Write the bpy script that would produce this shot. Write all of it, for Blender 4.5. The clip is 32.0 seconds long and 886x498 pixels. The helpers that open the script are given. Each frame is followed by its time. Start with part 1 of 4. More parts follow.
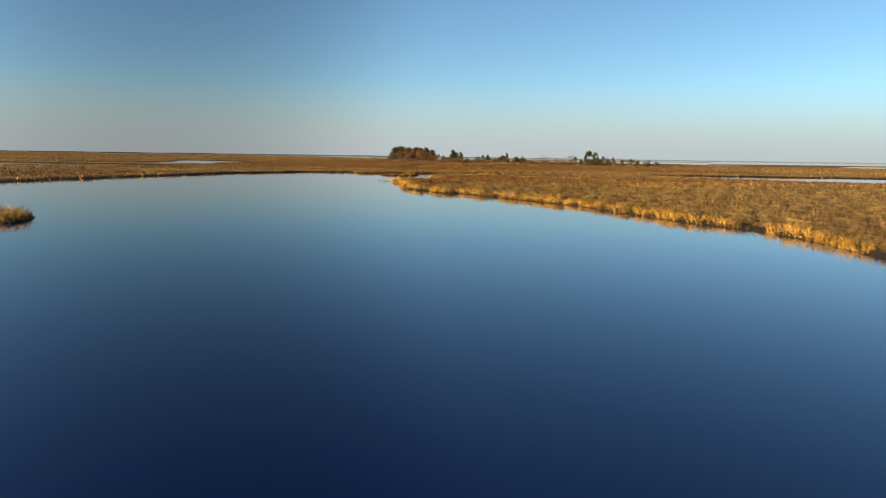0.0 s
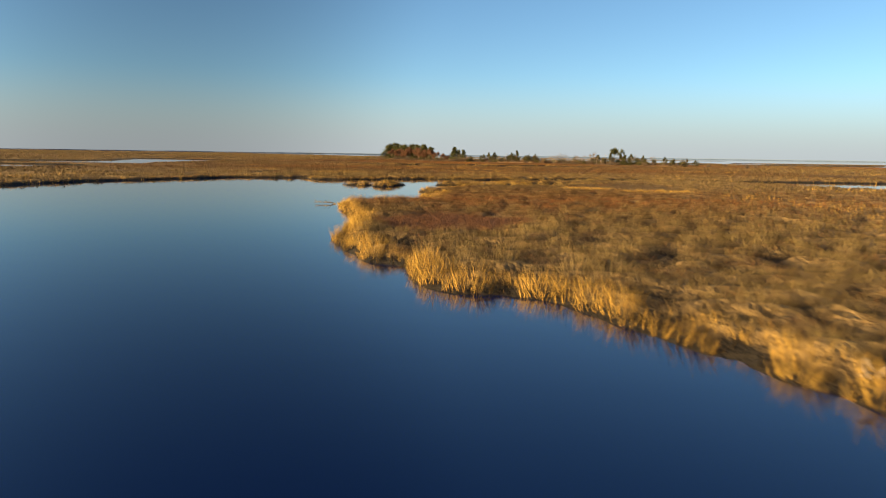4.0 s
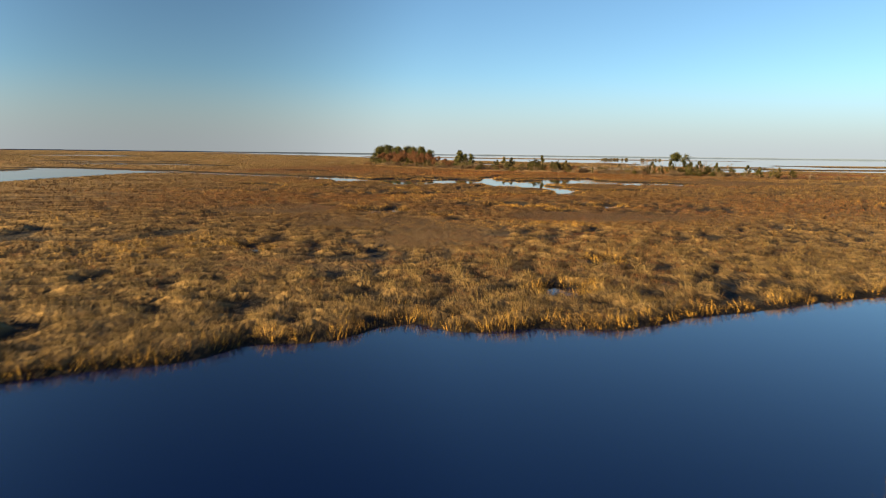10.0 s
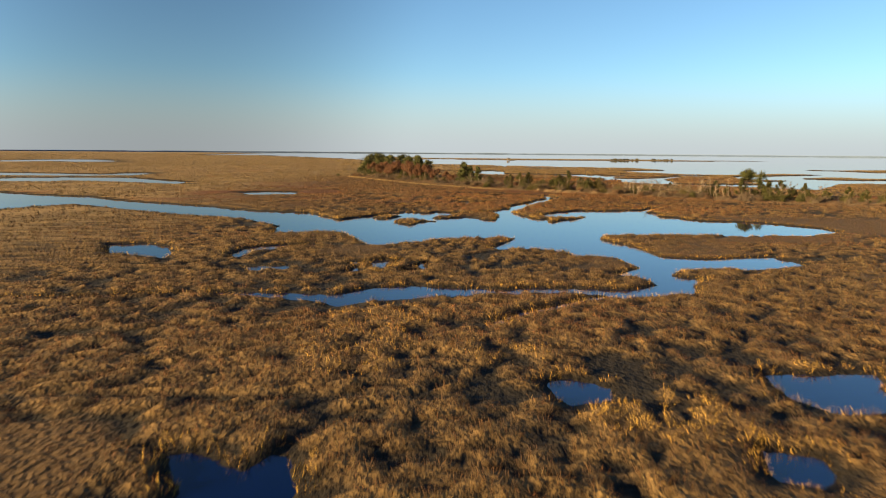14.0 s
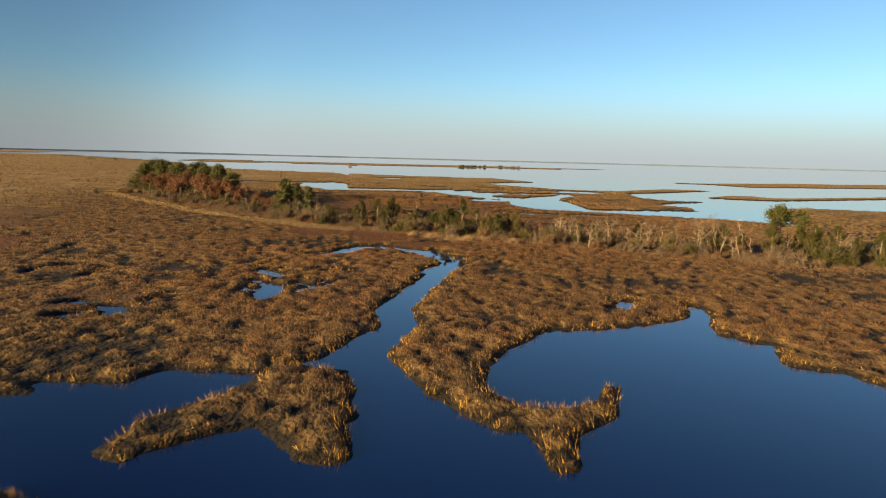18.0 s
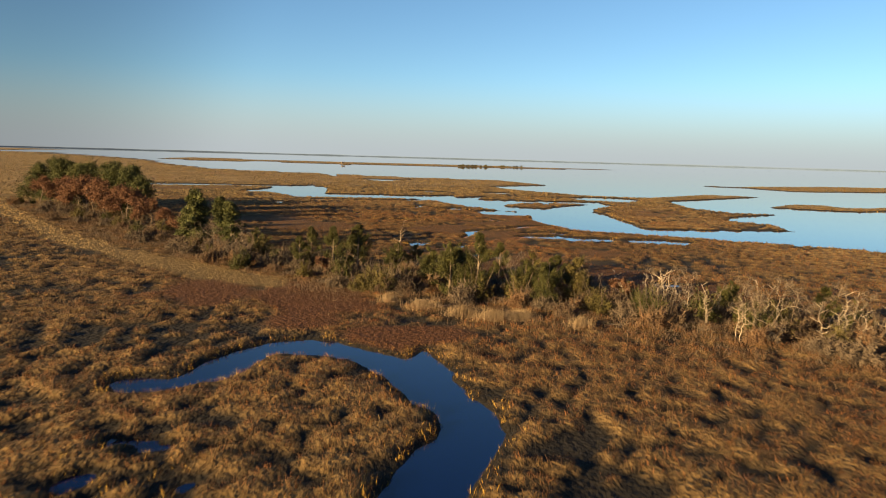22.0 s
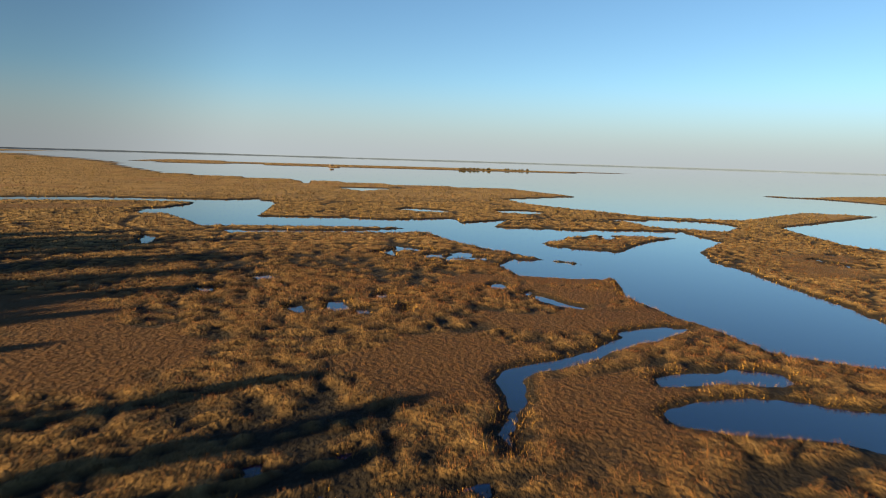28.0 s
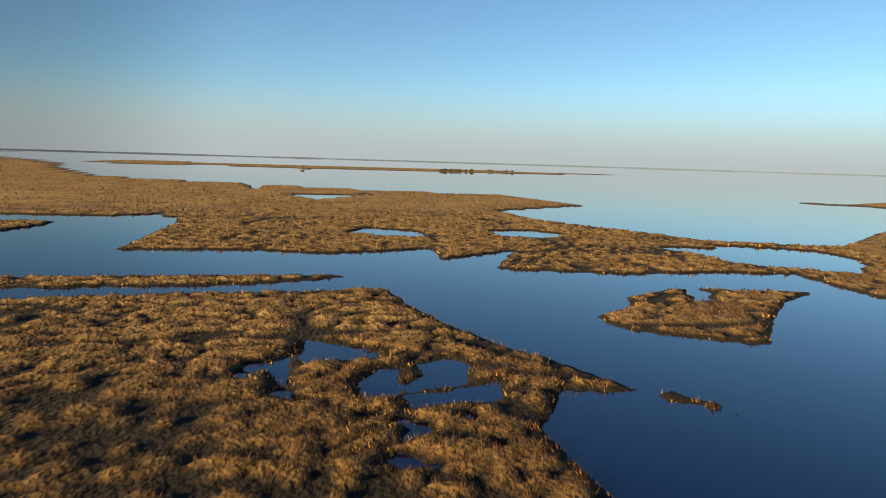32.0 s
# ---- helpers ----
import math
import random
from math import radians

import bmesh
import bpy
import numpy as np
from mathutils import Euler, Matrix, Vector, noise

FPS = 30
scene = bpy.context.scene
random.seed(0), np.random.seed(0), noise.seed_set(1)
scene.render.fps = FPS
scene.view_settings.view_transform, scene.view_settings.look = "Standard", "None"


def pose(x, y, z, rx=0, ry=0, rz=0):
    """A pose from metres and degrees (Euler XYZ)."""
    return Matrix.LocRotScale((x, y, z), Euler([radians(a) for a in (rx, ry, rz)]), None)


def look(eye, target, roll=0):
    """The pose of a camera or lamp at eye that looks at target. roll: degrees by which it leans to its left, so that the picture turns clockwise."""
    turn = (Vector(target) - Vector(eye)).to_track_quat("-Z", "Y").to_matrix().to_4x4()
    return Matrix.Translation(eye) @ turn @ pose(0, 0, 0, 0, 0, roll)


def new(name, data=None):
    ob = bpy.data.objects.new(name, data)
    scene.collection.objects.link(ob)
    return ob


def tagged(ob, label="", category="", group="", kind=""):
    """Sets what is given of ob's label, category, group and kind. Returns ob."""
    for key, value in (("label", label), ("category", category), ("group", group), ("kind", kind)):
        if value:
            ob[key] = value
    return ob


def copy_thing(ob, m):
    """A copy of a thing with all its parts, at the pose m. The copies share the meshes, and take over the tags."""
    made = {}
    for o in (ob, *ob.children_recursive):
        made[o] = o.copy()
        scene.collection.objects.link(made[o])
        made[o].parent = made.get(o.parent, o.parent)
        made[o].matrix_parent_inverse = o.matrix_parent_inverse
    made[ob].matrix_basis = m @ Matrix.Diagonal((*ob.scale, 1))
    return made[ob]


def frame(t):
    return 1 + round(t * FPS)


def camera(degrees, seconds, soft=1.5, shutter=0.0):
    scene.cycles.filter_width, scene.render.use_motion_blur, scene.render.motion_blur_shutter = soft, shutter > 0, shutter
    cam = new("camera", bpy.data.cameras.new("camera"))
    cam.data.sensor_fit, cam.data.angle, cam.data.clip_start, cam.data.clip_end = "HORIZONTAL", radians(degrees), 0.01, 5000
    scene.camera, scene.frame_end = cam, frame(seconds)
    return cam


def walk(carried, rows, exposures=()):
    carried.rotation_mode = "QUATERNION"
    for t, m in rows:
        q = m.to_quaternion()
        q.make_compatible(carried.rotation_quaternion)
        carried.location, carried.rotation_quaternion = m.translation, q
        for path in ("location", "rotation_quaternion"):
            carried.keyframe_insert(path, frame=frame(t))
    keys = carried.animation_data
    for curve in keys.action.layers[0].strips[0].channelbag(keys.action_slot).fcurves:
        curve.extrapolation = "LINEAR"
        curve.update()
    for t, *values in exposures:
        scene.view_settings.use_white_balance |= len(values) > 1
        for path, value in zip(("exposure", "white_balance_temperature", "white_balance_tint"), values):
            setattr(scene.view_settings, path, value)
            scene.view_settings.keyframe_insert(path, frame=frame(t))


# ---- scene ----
# A drone flight low over a winter salt marsh, its creeks and a tree hammock, out to a bay.
cam = camera(66.0, 32.0, soft=1.1, shutter=0.4)
PATH = [
    (0.0, 0.00, 0.00, 3.82, 82.30, -0.83, -0.04),
    (0.5, 0.00, 6.72, 3.85, 82.29, -0.84, -0.04),
    (1.0, -0.03, 13.45, 3.87, 82.27, -0.84, -0.05),
    (1.5, -0.07, 20.19, 3.88, 82.24, -0.84, -0.05),
    (2.0, -0.11, 26.92, 3.86, 82.21, -0.85, -0.05),
    (2.5, -0.15, 33.64, 3.82, 82.17, -0.85, -0.05),
    (4.5, -0.43, 60.73, 3.71, 82.15, -0.87, -0.11),
    (5.0, -0.54, 67.55, 3.68, 82.14, -0.87, -0.10),
    (5.5, -0.63, 74.41, 3.67, 82.13, -0.87, -0.09),
    (6.0, -0.74, 81.22, 3.66, 82.12, -0.87, -0.08),
    (6.5, -0.84, 87.90, 3.67, 82.13, -0.86, -0.09),
    (7.0, -0.90, 94.50, 3.80, 82.15, -0.85, -0.10),
    (7.5, -0.92, 101.07, 4.06, 82.16, -0.84, -0.11),
    (8.0, -1.00, 107.59, 4.41, 82.15, -0.83, -0.12),
    (8.5, -1.06, 114.11, 4.86, 82.13, -0.81, -0.11),
    (9.0, -1.07, 120.67, 5.40, 82.11, -0.79, -0.11),
    (9.5, -1.13, 127.18, 5.96, 82.09, -0.76, -0.10),
    (11.0, -1.07, 147.71, 8.06, 82.00, -0.63, -0.06),
    (11.5, -1.06, 154.72, 8.70, 81.98, -0.58, -0.03),
    (12.0, -1.01, 161.73, 9.33, 81.95, -0.53, -0.01),
    (12.5, -0.91, 168.70, 9.97, 81.93, -0.50, -0.01),
    (13.0, -0.82, 175.62, 10.62, 81.91, -0.47, -0.01),
    (13.5, -0.75, 182.49, 11.23, 81.89, -0.46, 0.00),
    (14.0, -0.71, 189.37, 11.86, 81.88, -0.46, 0.03),
    (14.5, -0.72, 196.27, 12.50, 81.87, -0.46, 0.05),
    (15.0, -0.74, 203.14, 13.11, 81.85, -0.47, 0.07),
    (15.5, -0.87, 210.21, 13.35, 81.82, -0.51, -0.05),
    (15.9, -0.64, 220.08, 13.40, 81.88, -0.60, -1.41),
    (16.3, 0.17, 234.23, 13.54, 82.01, -0.82, -4.65),
    (16.7, 1.41, 248.38, 13.71, 82.18, -1.08, -8.51),
    (17.1, 3.02, 262.54, 13.85, 82.32, -1.30, -11.75),
    (17.5, 4.34, 272.31, 13.91, 82.37, -1.39, -13.11),
    (18.0, 5.74, 279.18, 13.79, 82.35, -1.46, -13.22),
    (18.5, 7.21, 285.83, 13.89, 82.35, -1.48, -13.22),
    (19.0, 8.70, 292.52, 13.98, 82.35, -1.50, -13.22),
    (19.5, 10.22, 299.25, 14.01, 82.34, -1.52, -13.23),
    (20.0, 11.77, 305.99, 14.00, 82.32, -1.55, -13.24),
    (20.5, 13.34, 312.72, 14.00, 82.30, -1.57, -13.25),
    (21.0, 14.94, 319.44, 13.99, 82.29, -1.59, -13.27),
    (21.5, 16.55, 326.13, 13.92, 82.28, -1.61, -13.29),
    (22.0, 18.14, 332.84, 13.80, 82.27, -1.63, -13.32),
    (23.0, 21.41, 346.80, 13.75, 82.26, -1.66, -13.37),
    (23.5, 23.05, 353.85, 13.77, 82.27, -1.68, -13.39),
    (24.0, 24.69, 360.87, 13.82, 82.29, -1.70, -13.42),
    (24.5, 26.34, 367.82, 13.86, 82.30, -1.72, -13.44),
    (25.0, 27.99, 374.69, 13.91, 82.32, -1.74, -13.47),
    (25.5, 29.64, 381.49, 13.94, 82.33, -1.75, -13.49),
    (27.5, 36.23, 407.31, 13.86, 82.46, -1.76, -13.39),
    (28.0, 37.91, 413.93, 13.90, 82.46, -1.76, -13.35),
    (28.5, 39.59, 420.58, 13.89, 82.46, -1.76, -13.32),
    (29.0, 41.31, 427.29, 13.86, 82.46, -1.76, -13.29),
    (29.5, 43.05, 434.19, 13.85, 82.46, -1.76, -14.16),
    (30.0, 44.81, 441.09, 13.79, 82.47, -1.75, -14.48),
    (30.5, 46.64, 447.96, 13.73, 82.49, -1.74, -14.69),
    (31.0, 48.52, 454.79, 13.70, 82.51, -1.73, -14.78),
    (31.5, 50.44, 461.62, 13.68, 82.54, -1.73, -14.86),
    (32.0, 52.38, 468.44, 13.66, 82.57, -1.72, -14.94),
]
walk(cam, [(t, pose(*p)) for t, *p in PATH], exposures=[(0.0, 2.3, 6900, 11), (5.0, 2.38, 6900, 11), (10.0, 2.46, 6900, 11), (15.5, 2.48, 6900, 11), (17.5, 2.3, 6900, 11), (25.0, 2.28, 6900, 11), (32.0, 2.2, 6900, 11)])

# ---------------------------------------------------------------- sky and sun
SUN_TURN, SUN_RISE = 247.0, 10.5  # degrees: clockwise from +y, and above the horizon
world = bpy.data.worlds.new("evening_sky")
scene.world = world
world.use_nodes = True
wn = world.node_tree
sky = wn.nodes.new("ShaderNodeTexSky")
sky.sky_type, sky.sun_disc = "NISHITA", False
sky.sun_elevation, sky.sun_rotation = radians(SUN_RISE), radians(SUN_TURN)
sky.air_density, sky.dust_density, sky.ozone_density = 0.8, 0.35, 2.4


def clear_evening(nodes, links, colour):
    """The sky with a darker band painted in at a right angle to the sun, over a mauve grey haze painted along the
    horizon.
    """
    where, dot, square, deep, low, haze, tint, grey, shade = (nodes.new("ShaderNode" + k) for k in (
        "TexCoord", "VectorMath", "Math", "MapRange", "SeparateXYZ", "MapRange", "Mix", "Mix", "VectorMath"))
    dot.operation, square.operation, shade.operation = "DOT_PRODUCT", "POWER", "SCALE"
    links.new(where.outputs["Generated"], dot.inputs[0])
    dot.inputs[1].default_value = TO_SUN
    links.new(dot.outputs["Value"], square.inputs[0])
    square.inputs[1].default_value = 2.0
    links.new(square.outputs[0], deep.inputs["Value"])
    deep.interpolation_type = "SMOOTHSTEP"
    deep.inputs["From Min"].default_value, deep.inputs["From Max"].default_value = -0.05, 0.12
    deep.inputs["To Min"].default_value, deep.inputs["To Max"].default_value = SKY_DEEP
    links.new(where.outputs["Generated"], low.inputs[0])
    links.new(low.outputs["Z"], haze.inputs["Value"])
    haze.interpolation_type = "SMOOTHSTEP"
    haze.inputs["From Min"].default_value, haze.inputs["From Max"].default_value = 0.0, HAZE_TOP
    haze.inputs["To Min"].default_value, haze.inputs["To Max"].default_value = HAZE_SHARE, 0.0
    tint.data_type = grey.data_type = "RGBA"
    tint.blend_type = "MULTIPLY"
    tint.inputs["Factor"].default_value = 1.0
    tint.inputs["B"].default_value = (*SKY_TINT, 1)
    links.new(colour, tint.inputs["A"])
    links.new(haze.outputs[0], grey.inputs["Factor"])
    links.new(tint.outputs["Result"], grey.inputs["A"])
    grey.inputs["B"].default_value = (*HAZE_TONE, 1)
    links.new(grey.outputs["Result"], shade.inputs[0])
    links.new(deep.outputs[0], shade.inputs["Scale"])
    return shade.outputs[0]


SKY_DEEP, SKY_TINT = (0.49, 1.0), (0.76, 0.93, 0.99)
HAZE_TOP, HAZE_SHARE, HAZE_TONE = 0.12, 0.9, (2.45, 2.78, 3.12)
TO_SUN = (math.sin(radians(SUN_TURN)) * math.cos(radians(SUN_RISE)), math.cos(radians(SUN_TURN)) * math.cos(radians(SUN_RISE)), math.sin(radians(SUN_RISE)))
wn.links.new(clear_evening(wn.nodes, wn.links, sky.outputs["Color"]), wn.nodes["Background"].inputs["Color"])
wn.nodes["Background"].inputs["Strength"].default_value = 0.04
sun = new("sun", bpy.data.lights.new("sun", "SUN"))
sun.data.energy, sun.data.angle, sun.data.color = 5.0, radians(0.6), (1.0, 0.71, 0.34)
sun.matrix_world = look(Vector(TO_SUN) * 100, (0, 0, 0))


# ---------------------------------------------------------------- materials
def material(name, dark, light, rough=0.85, scale=0.3, fine=6.0, bump=0.0, third=None, glow_through=0.0, spec=0.2, clumped=False):
    """Two tones mixed by a broad and a fine noise at real size, with an optional third tone in broad stains."""
    m = bpy.data.materials.new(name)
    m.use_nodes = True
    n, l = m.node_tree.nodes, m.node_tree.links
    b = n["Principled BSDF"]
    b.inputs["Roughness"].default_value = rough
    b.inputs["Specular IOR Level"].default_value = spec
    geo = n.new("ShaderNodeNewGeometry")

    def noise_at(size, detail):
        t = n.new("ShaderNodeTexNoise")
        t.inputs["Scale"].default_value, t.inputs["Detail"].default_value = size, detail
        l.new(geo.outputs["Position"], t.inputs["Vector"])
        return t
    broad, grain = noise_at(scale, 3), noise_at(fine, 3)
    add = n.new("ShaderNodeMath")
    add.operation = "ADD"
    l.new(broad.outputs["Fac"], add.inputs[0])
    l.new(grain.outputs["Fac"], add.inputs[1])
    ramp = n.new("ShaderNodeMapRange")
    ramp.inputs["From Min"].default_value, ramp.inputs["From Max"].default_value = 0.7, 1.3
    l.new(add.outputs[0], ramp.inputs["Value"])
    mix = n.new("ShaderNodeMix")
    mix.data_type = "RGBA"
    mix.inputs["A"].default_value, mix.inputs["B"].default_value = (*dark, 1), (*light, 1)
    l.new(ramp.outputs[0], mix.inputs["Factor"])
    colour = mix.outputs["Result"]
    if third:
        stain = noise_at(scale * 0.35, 2)
        fac = n.new("ShaderNodeMapRange")
        fac.inputs["From Min"].default_value, fac.inputs["From Max"].default_value = 0.48, 0.62
        l.new(stain.outputs["Fac"], fac.inputs["Value"])
        two = n.new("ShaderNodeMix")
        two.data_type = "RGBA"
        two.inputs["B"].default_value = (*third, 1)
        l.new(colour, two.inputs["A"])
        l.new(fac.outputs[0], two.inputs["Factor"])
        colour = two.outputs["Result"]
    l.new(colour, b.inputs["Base Color"])
    if bump:
        bp = n.new("ShaderNodeBump")
        bp.inputs["Strength"].default_value, bp.inputs["Distance"].default_value = 0.7, bump
        l.new(grain.outputs["Fac"], bp.inputs["Height"])
        l.new(bp.outputs[0], b.inputs["Normal"])
    facing = None
    if clumped:  # leaves of one clump lie together like a thatch, so light falls on them as on one rounded tuft
        lay, add_n, unit = n.new("ShaderNodeAttribute"), n.new("ShaderNodeVectorMath"), n.new("ShaderNodeVectorMath")
        lay.attribute_name = "lay"
        add_n.operation, unit.operation = "MULTIPLY_ADD", "NORMALIZE"
        l.new(geo.outputs["Normal"], add_n.inputs[0])
        add_n.inputs[1].default_value = (0.6, 0.6, 0.6)
        l.new(lay.outputs["Vector"], add_n.inputs[2])
        l.new(add_n.outputs[0], unit.inputs[0])
        facing = unit.outputs[0]
        l.new(facing, b.inputs["Normal"])
    if glow_through:
        tr, ms = n.new("ShaderNodeBsdfTranslucent"), n.new("ShaderNodeMixShader")
        l.new(colour, tr.inputs["Color"])
        ms.inputs[0].default_value = glow_through
        if facing:
            l.new(facing, tr.inputs["Normal"])
        l.new(b.outputs[0], ms.inputs[1])
        l.new(tr.outputs[0], ms.inputs[2])
        l.new(ms.outputs[0], n["Material Output"].inputs["Surface"])
    return m


def water_material():
    m = bpy.data.materials.new("tidal_water")
    m.use_nodes = True
    n, l = m.node_tree.nodes, m.node_tree.links
    b = n["Principled BSDF"]
    b.inputs["Base Color"].default_value = (0.0003, 0.0035, 0.034, 1)
    b.inputs["Roughness"].default_value, b.inputs["IOR"].default_value = 0.02, 1.43
    b.inputs["Specular Tint"].default_value = (0.34, 0.78, 1.0, 1)
    geo, t, bp = n.new("ShaderNodeNewGeometry"), n.new("ShaderNodeTexNoise"), n.new("ShaderNodeBump")
    mp = n.new("ShaderNodeMapping")
    mp.inputs["Scale"].default_value = (0.35, 1.3, 1.0)
    l.new(geo.outputs["Position"], mp.inputs["Vector"])
    l.new(mp.outputs[0], t.inputs["Vector"])
    t.inputs["Scale"].default_value, t.inputs["Detail"].default_value = 0.8, 2
    bp.inputs["Strength"].default_value, bp.inputs["Distance"].default_value = 0.03, 0.05
    l.new(t.outputs["Fac"], bp.inputs["Height"])
    l.new(bp.outputs[0], b.inputs["Normal"])
    return m


WATER = water_material()
PEAT = material("peat_and_thatch", (0.11, 0.070, 0.028), (0.33, 0.218, 0.088), 0.95, 0.12, 2.6, 0.35, (0.26, 0.17, 0.068))


def overlay(m, attribute, tone):
    """Another plant's colour where the ground's mask says that it grows."""
    n, l = m.node_tree.nodes, m.node_tree.links
    skin = n["Principled BSDF"].inputs["Base Color"]
    under = skin.links[0].from_socket
    mask, mix = n.new("ShaderNodeAttribute"), n.new("ShaderNodeMix")
    mask.attribute_name = attribute
    mix.data_type = "RGBA"
    l.new(mask.outputs["Fac"], mix.inputs["Factor"])
    l.new(under, mix.inputs["A"])
    mix.inputs["B"].default_value = (*tone, 1)
    l.new(mix.outputs["Result"], skin)


overlay(PEAT, "brown", (0.098, 0.054, 0.019))
overlay(PEAT, "hay", (0.135, 0.048, 0.014))
overlay(PEAT, "straw", (0.20, 0.135, 0.056))


def shaded_hollows(m, low, high, mud_shade):
    """Tone by height: muddy low ground with the shade between the hummocks and leaves painted in, thatch on top of
    them.
    """
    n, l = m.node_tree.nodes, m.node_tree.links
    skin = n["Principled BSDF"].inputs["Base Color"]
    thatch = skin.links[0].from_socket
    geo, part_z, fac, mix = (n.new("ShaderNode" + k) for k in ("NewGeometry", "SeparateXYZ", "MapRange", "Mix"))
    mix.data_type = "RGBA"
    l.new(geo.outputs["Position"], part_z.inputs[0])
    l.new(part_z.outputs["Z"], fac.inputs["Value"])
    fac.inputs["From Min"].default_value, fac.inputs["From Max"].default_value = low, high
    mix.inputs["A"].default_value = (*mud_shade, 1)
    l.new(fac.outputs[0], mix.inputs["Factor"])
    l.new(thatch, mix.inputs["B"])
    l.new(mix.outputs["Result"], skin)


# near-black gaps in the ground: wet peat plus their painted shade
shaded_hollows(PEAT, 0.14, 0.44, (0.008, 0.006, 0.004))
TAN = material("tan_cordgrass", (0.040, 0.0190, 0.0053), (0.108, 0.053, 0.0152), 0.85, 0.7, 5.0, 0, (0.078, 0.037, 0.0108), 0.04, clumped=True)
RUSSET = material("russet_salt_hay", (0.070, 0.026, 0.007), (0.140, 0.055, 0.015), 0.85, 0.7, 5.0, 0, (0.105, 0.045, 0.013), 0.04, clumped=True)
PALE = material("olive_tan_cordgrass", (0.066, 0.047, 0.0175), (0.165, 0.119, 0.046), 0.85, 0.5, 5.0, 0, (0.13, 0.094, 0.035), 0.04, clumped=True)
# grass darkened towards its foot: shade among the leaves, painted by height
shaded_hollows(PALE, 0.26, 0.72, (0.024, 0.014, 0.005))
shaded_hollows(TAN, 0.24, 0.74, (0.020, 0.009, 0.003))
shaded_hollows(RUSSET, 0.18, 0.52, (0.028, 0.010, 0.003))
GOLD = material("golden_bank_grass", (0.185, 0.105, 0.016), (0.31, 0.19, 0.037), 0.8, 0.3, 5.0, 0, None, 0.04, clumped=True)
REED = material("pale_reed", (0.125, 0.086, 0.05), (0.23, 0.165, 0.104), 0.8, 0.3, 8.0, 0, None, 0.15)
STRAW = material("flattened_straw", (0.15, 0.098, 0.038), (0.225, 0.152, 0.064), 0.85, 0.3, 8.0, 0, None, 0.04, clumped=True)
CEDAR = material("cedar_foliage", (0.011, 0.0135, 0.004), (0.058, 0.055, 0.0145), 0.8, 1.1, 5.0, 0, None, 0.1)
PINE = material("pine_needles", (0.015, 0.020, 0.006), (0.064, 0.066, 0.018), 0.75, 0.8, 5.0, 0, None, 0.12)
RUST_LEAF = material("rust_brown_leaves", (0.055, 0.026, 0.015), (0.125, 0.062, 0.034), 0.85, 0.8, 5.0, 0, None, 0.15)
TWIG = material("grey_brown_twigs", (0.040, 0.029, 0.021), (0.100, 0.075, 0.054), 0.9, 0.8, 6.0)
BRUSH = material("brown_brush", (0.040, 0.027, 0.018), (0.108, 0.074, 0.049), 0.9, 0.9, 6.0, 0, (0.10, 0.058, 0.032), 0.08)
OLIVE = material("olive_bush_leaves", (0.028, 0.025, 0.008), (0.088, 0.070, 0.023), 0.85, 0.8, 5.0, 0, None, 0.1)
BARK = material("dark_bark", (0.06, 0.045, 0.032), (0.15, 0.115, 0.085), 0.95, 1.0, 14.0, 0.02)
DEAD_WOOD = material("bleached_dead_wood", (0.095, 0.075, 0.057), (0.215, 0.172, 0.132), 0.85, 1.0, 12.0, 0.01)
# the blue grey haze of distance is put into this colour
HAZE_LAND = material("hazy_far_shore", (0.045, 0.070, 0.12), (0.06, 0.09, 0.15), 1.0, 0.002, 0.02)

# ---------------------------------------------------------------- plan of land and water, in metres
PLAN = []


def water(shore):
    PLAN.append((-1, np.array(shore, float)))


def land(shore):
    PLAN.append((1, np.array(shore, float)))


water([(70, -60), (45, 0), (17.6, 26.6), (17.9, 34.7), (16.8, 39), (14.8, 42.5), (11.9, 51.7), (11.1, 55.2), (4, 68.1), (3.6, 68.8), (3.2, 69.8), (2.5, 71.3), (1.4, 72), (0.3, 72.3), (-0.5, 72.7), (-1.2, 74), (-1.3, 74.7), (-1.6, 76.6), (-2.9, 77.3), (-4.1, 80.2), (-5, 83.8), (-5.2, 92.8), (-7, 99.4), (-8.3, 105.6), (-7.6, 105.4), (-5.5, 107.1), (-2.6, 109.2), (-2.4, 108.8), (-1.2, 109.9), (-1.1, 111.4), (-1.6, 112.2), (-2.3, 112.7)]
      + [(-2.4, 113.8), (-2.2, 114.8), (-0.8, 116), (-0.7, 120.1), (-2.3, 121.5), (-2.6, 123.4), (-1.8, 125.2), (-0.4, 128.6), (1.4, 131.6), (0.7, 130.4), (1.5, 132.9), (2.5, 134.1), (5.4, 135.7), (7.8, 134.8), (9.8, 136.6), (13, 138), (17, 143.5), (22, 147), (28, 158), (35, 169.5), (31.1, 169.6), (23.1, 167.4), (16.3, 164.8), (9.6, 161.6), (6.1, 159.4), (2.9, 159.5), (-0.4, 158.7), (-2.4, 160.5), (-5, 157.2), (-7.7, 157), (-9.1, 154.9), (-11.8, 153.7)]
      + [(-14.9, 151.8), (-18.5, 152), (-21.4, 156.8), (-24.6, 156.9), (-30.6, 156.2), (-33.3, 151.2), (-38.5, 141.7), (-42.3, 135.4), (-43.8, 128.2), (-52.4, 93.1), (-54.2, 83.9), (-140, 85), (-170, 30), (-140, -60), (0, -70)])  # first lake
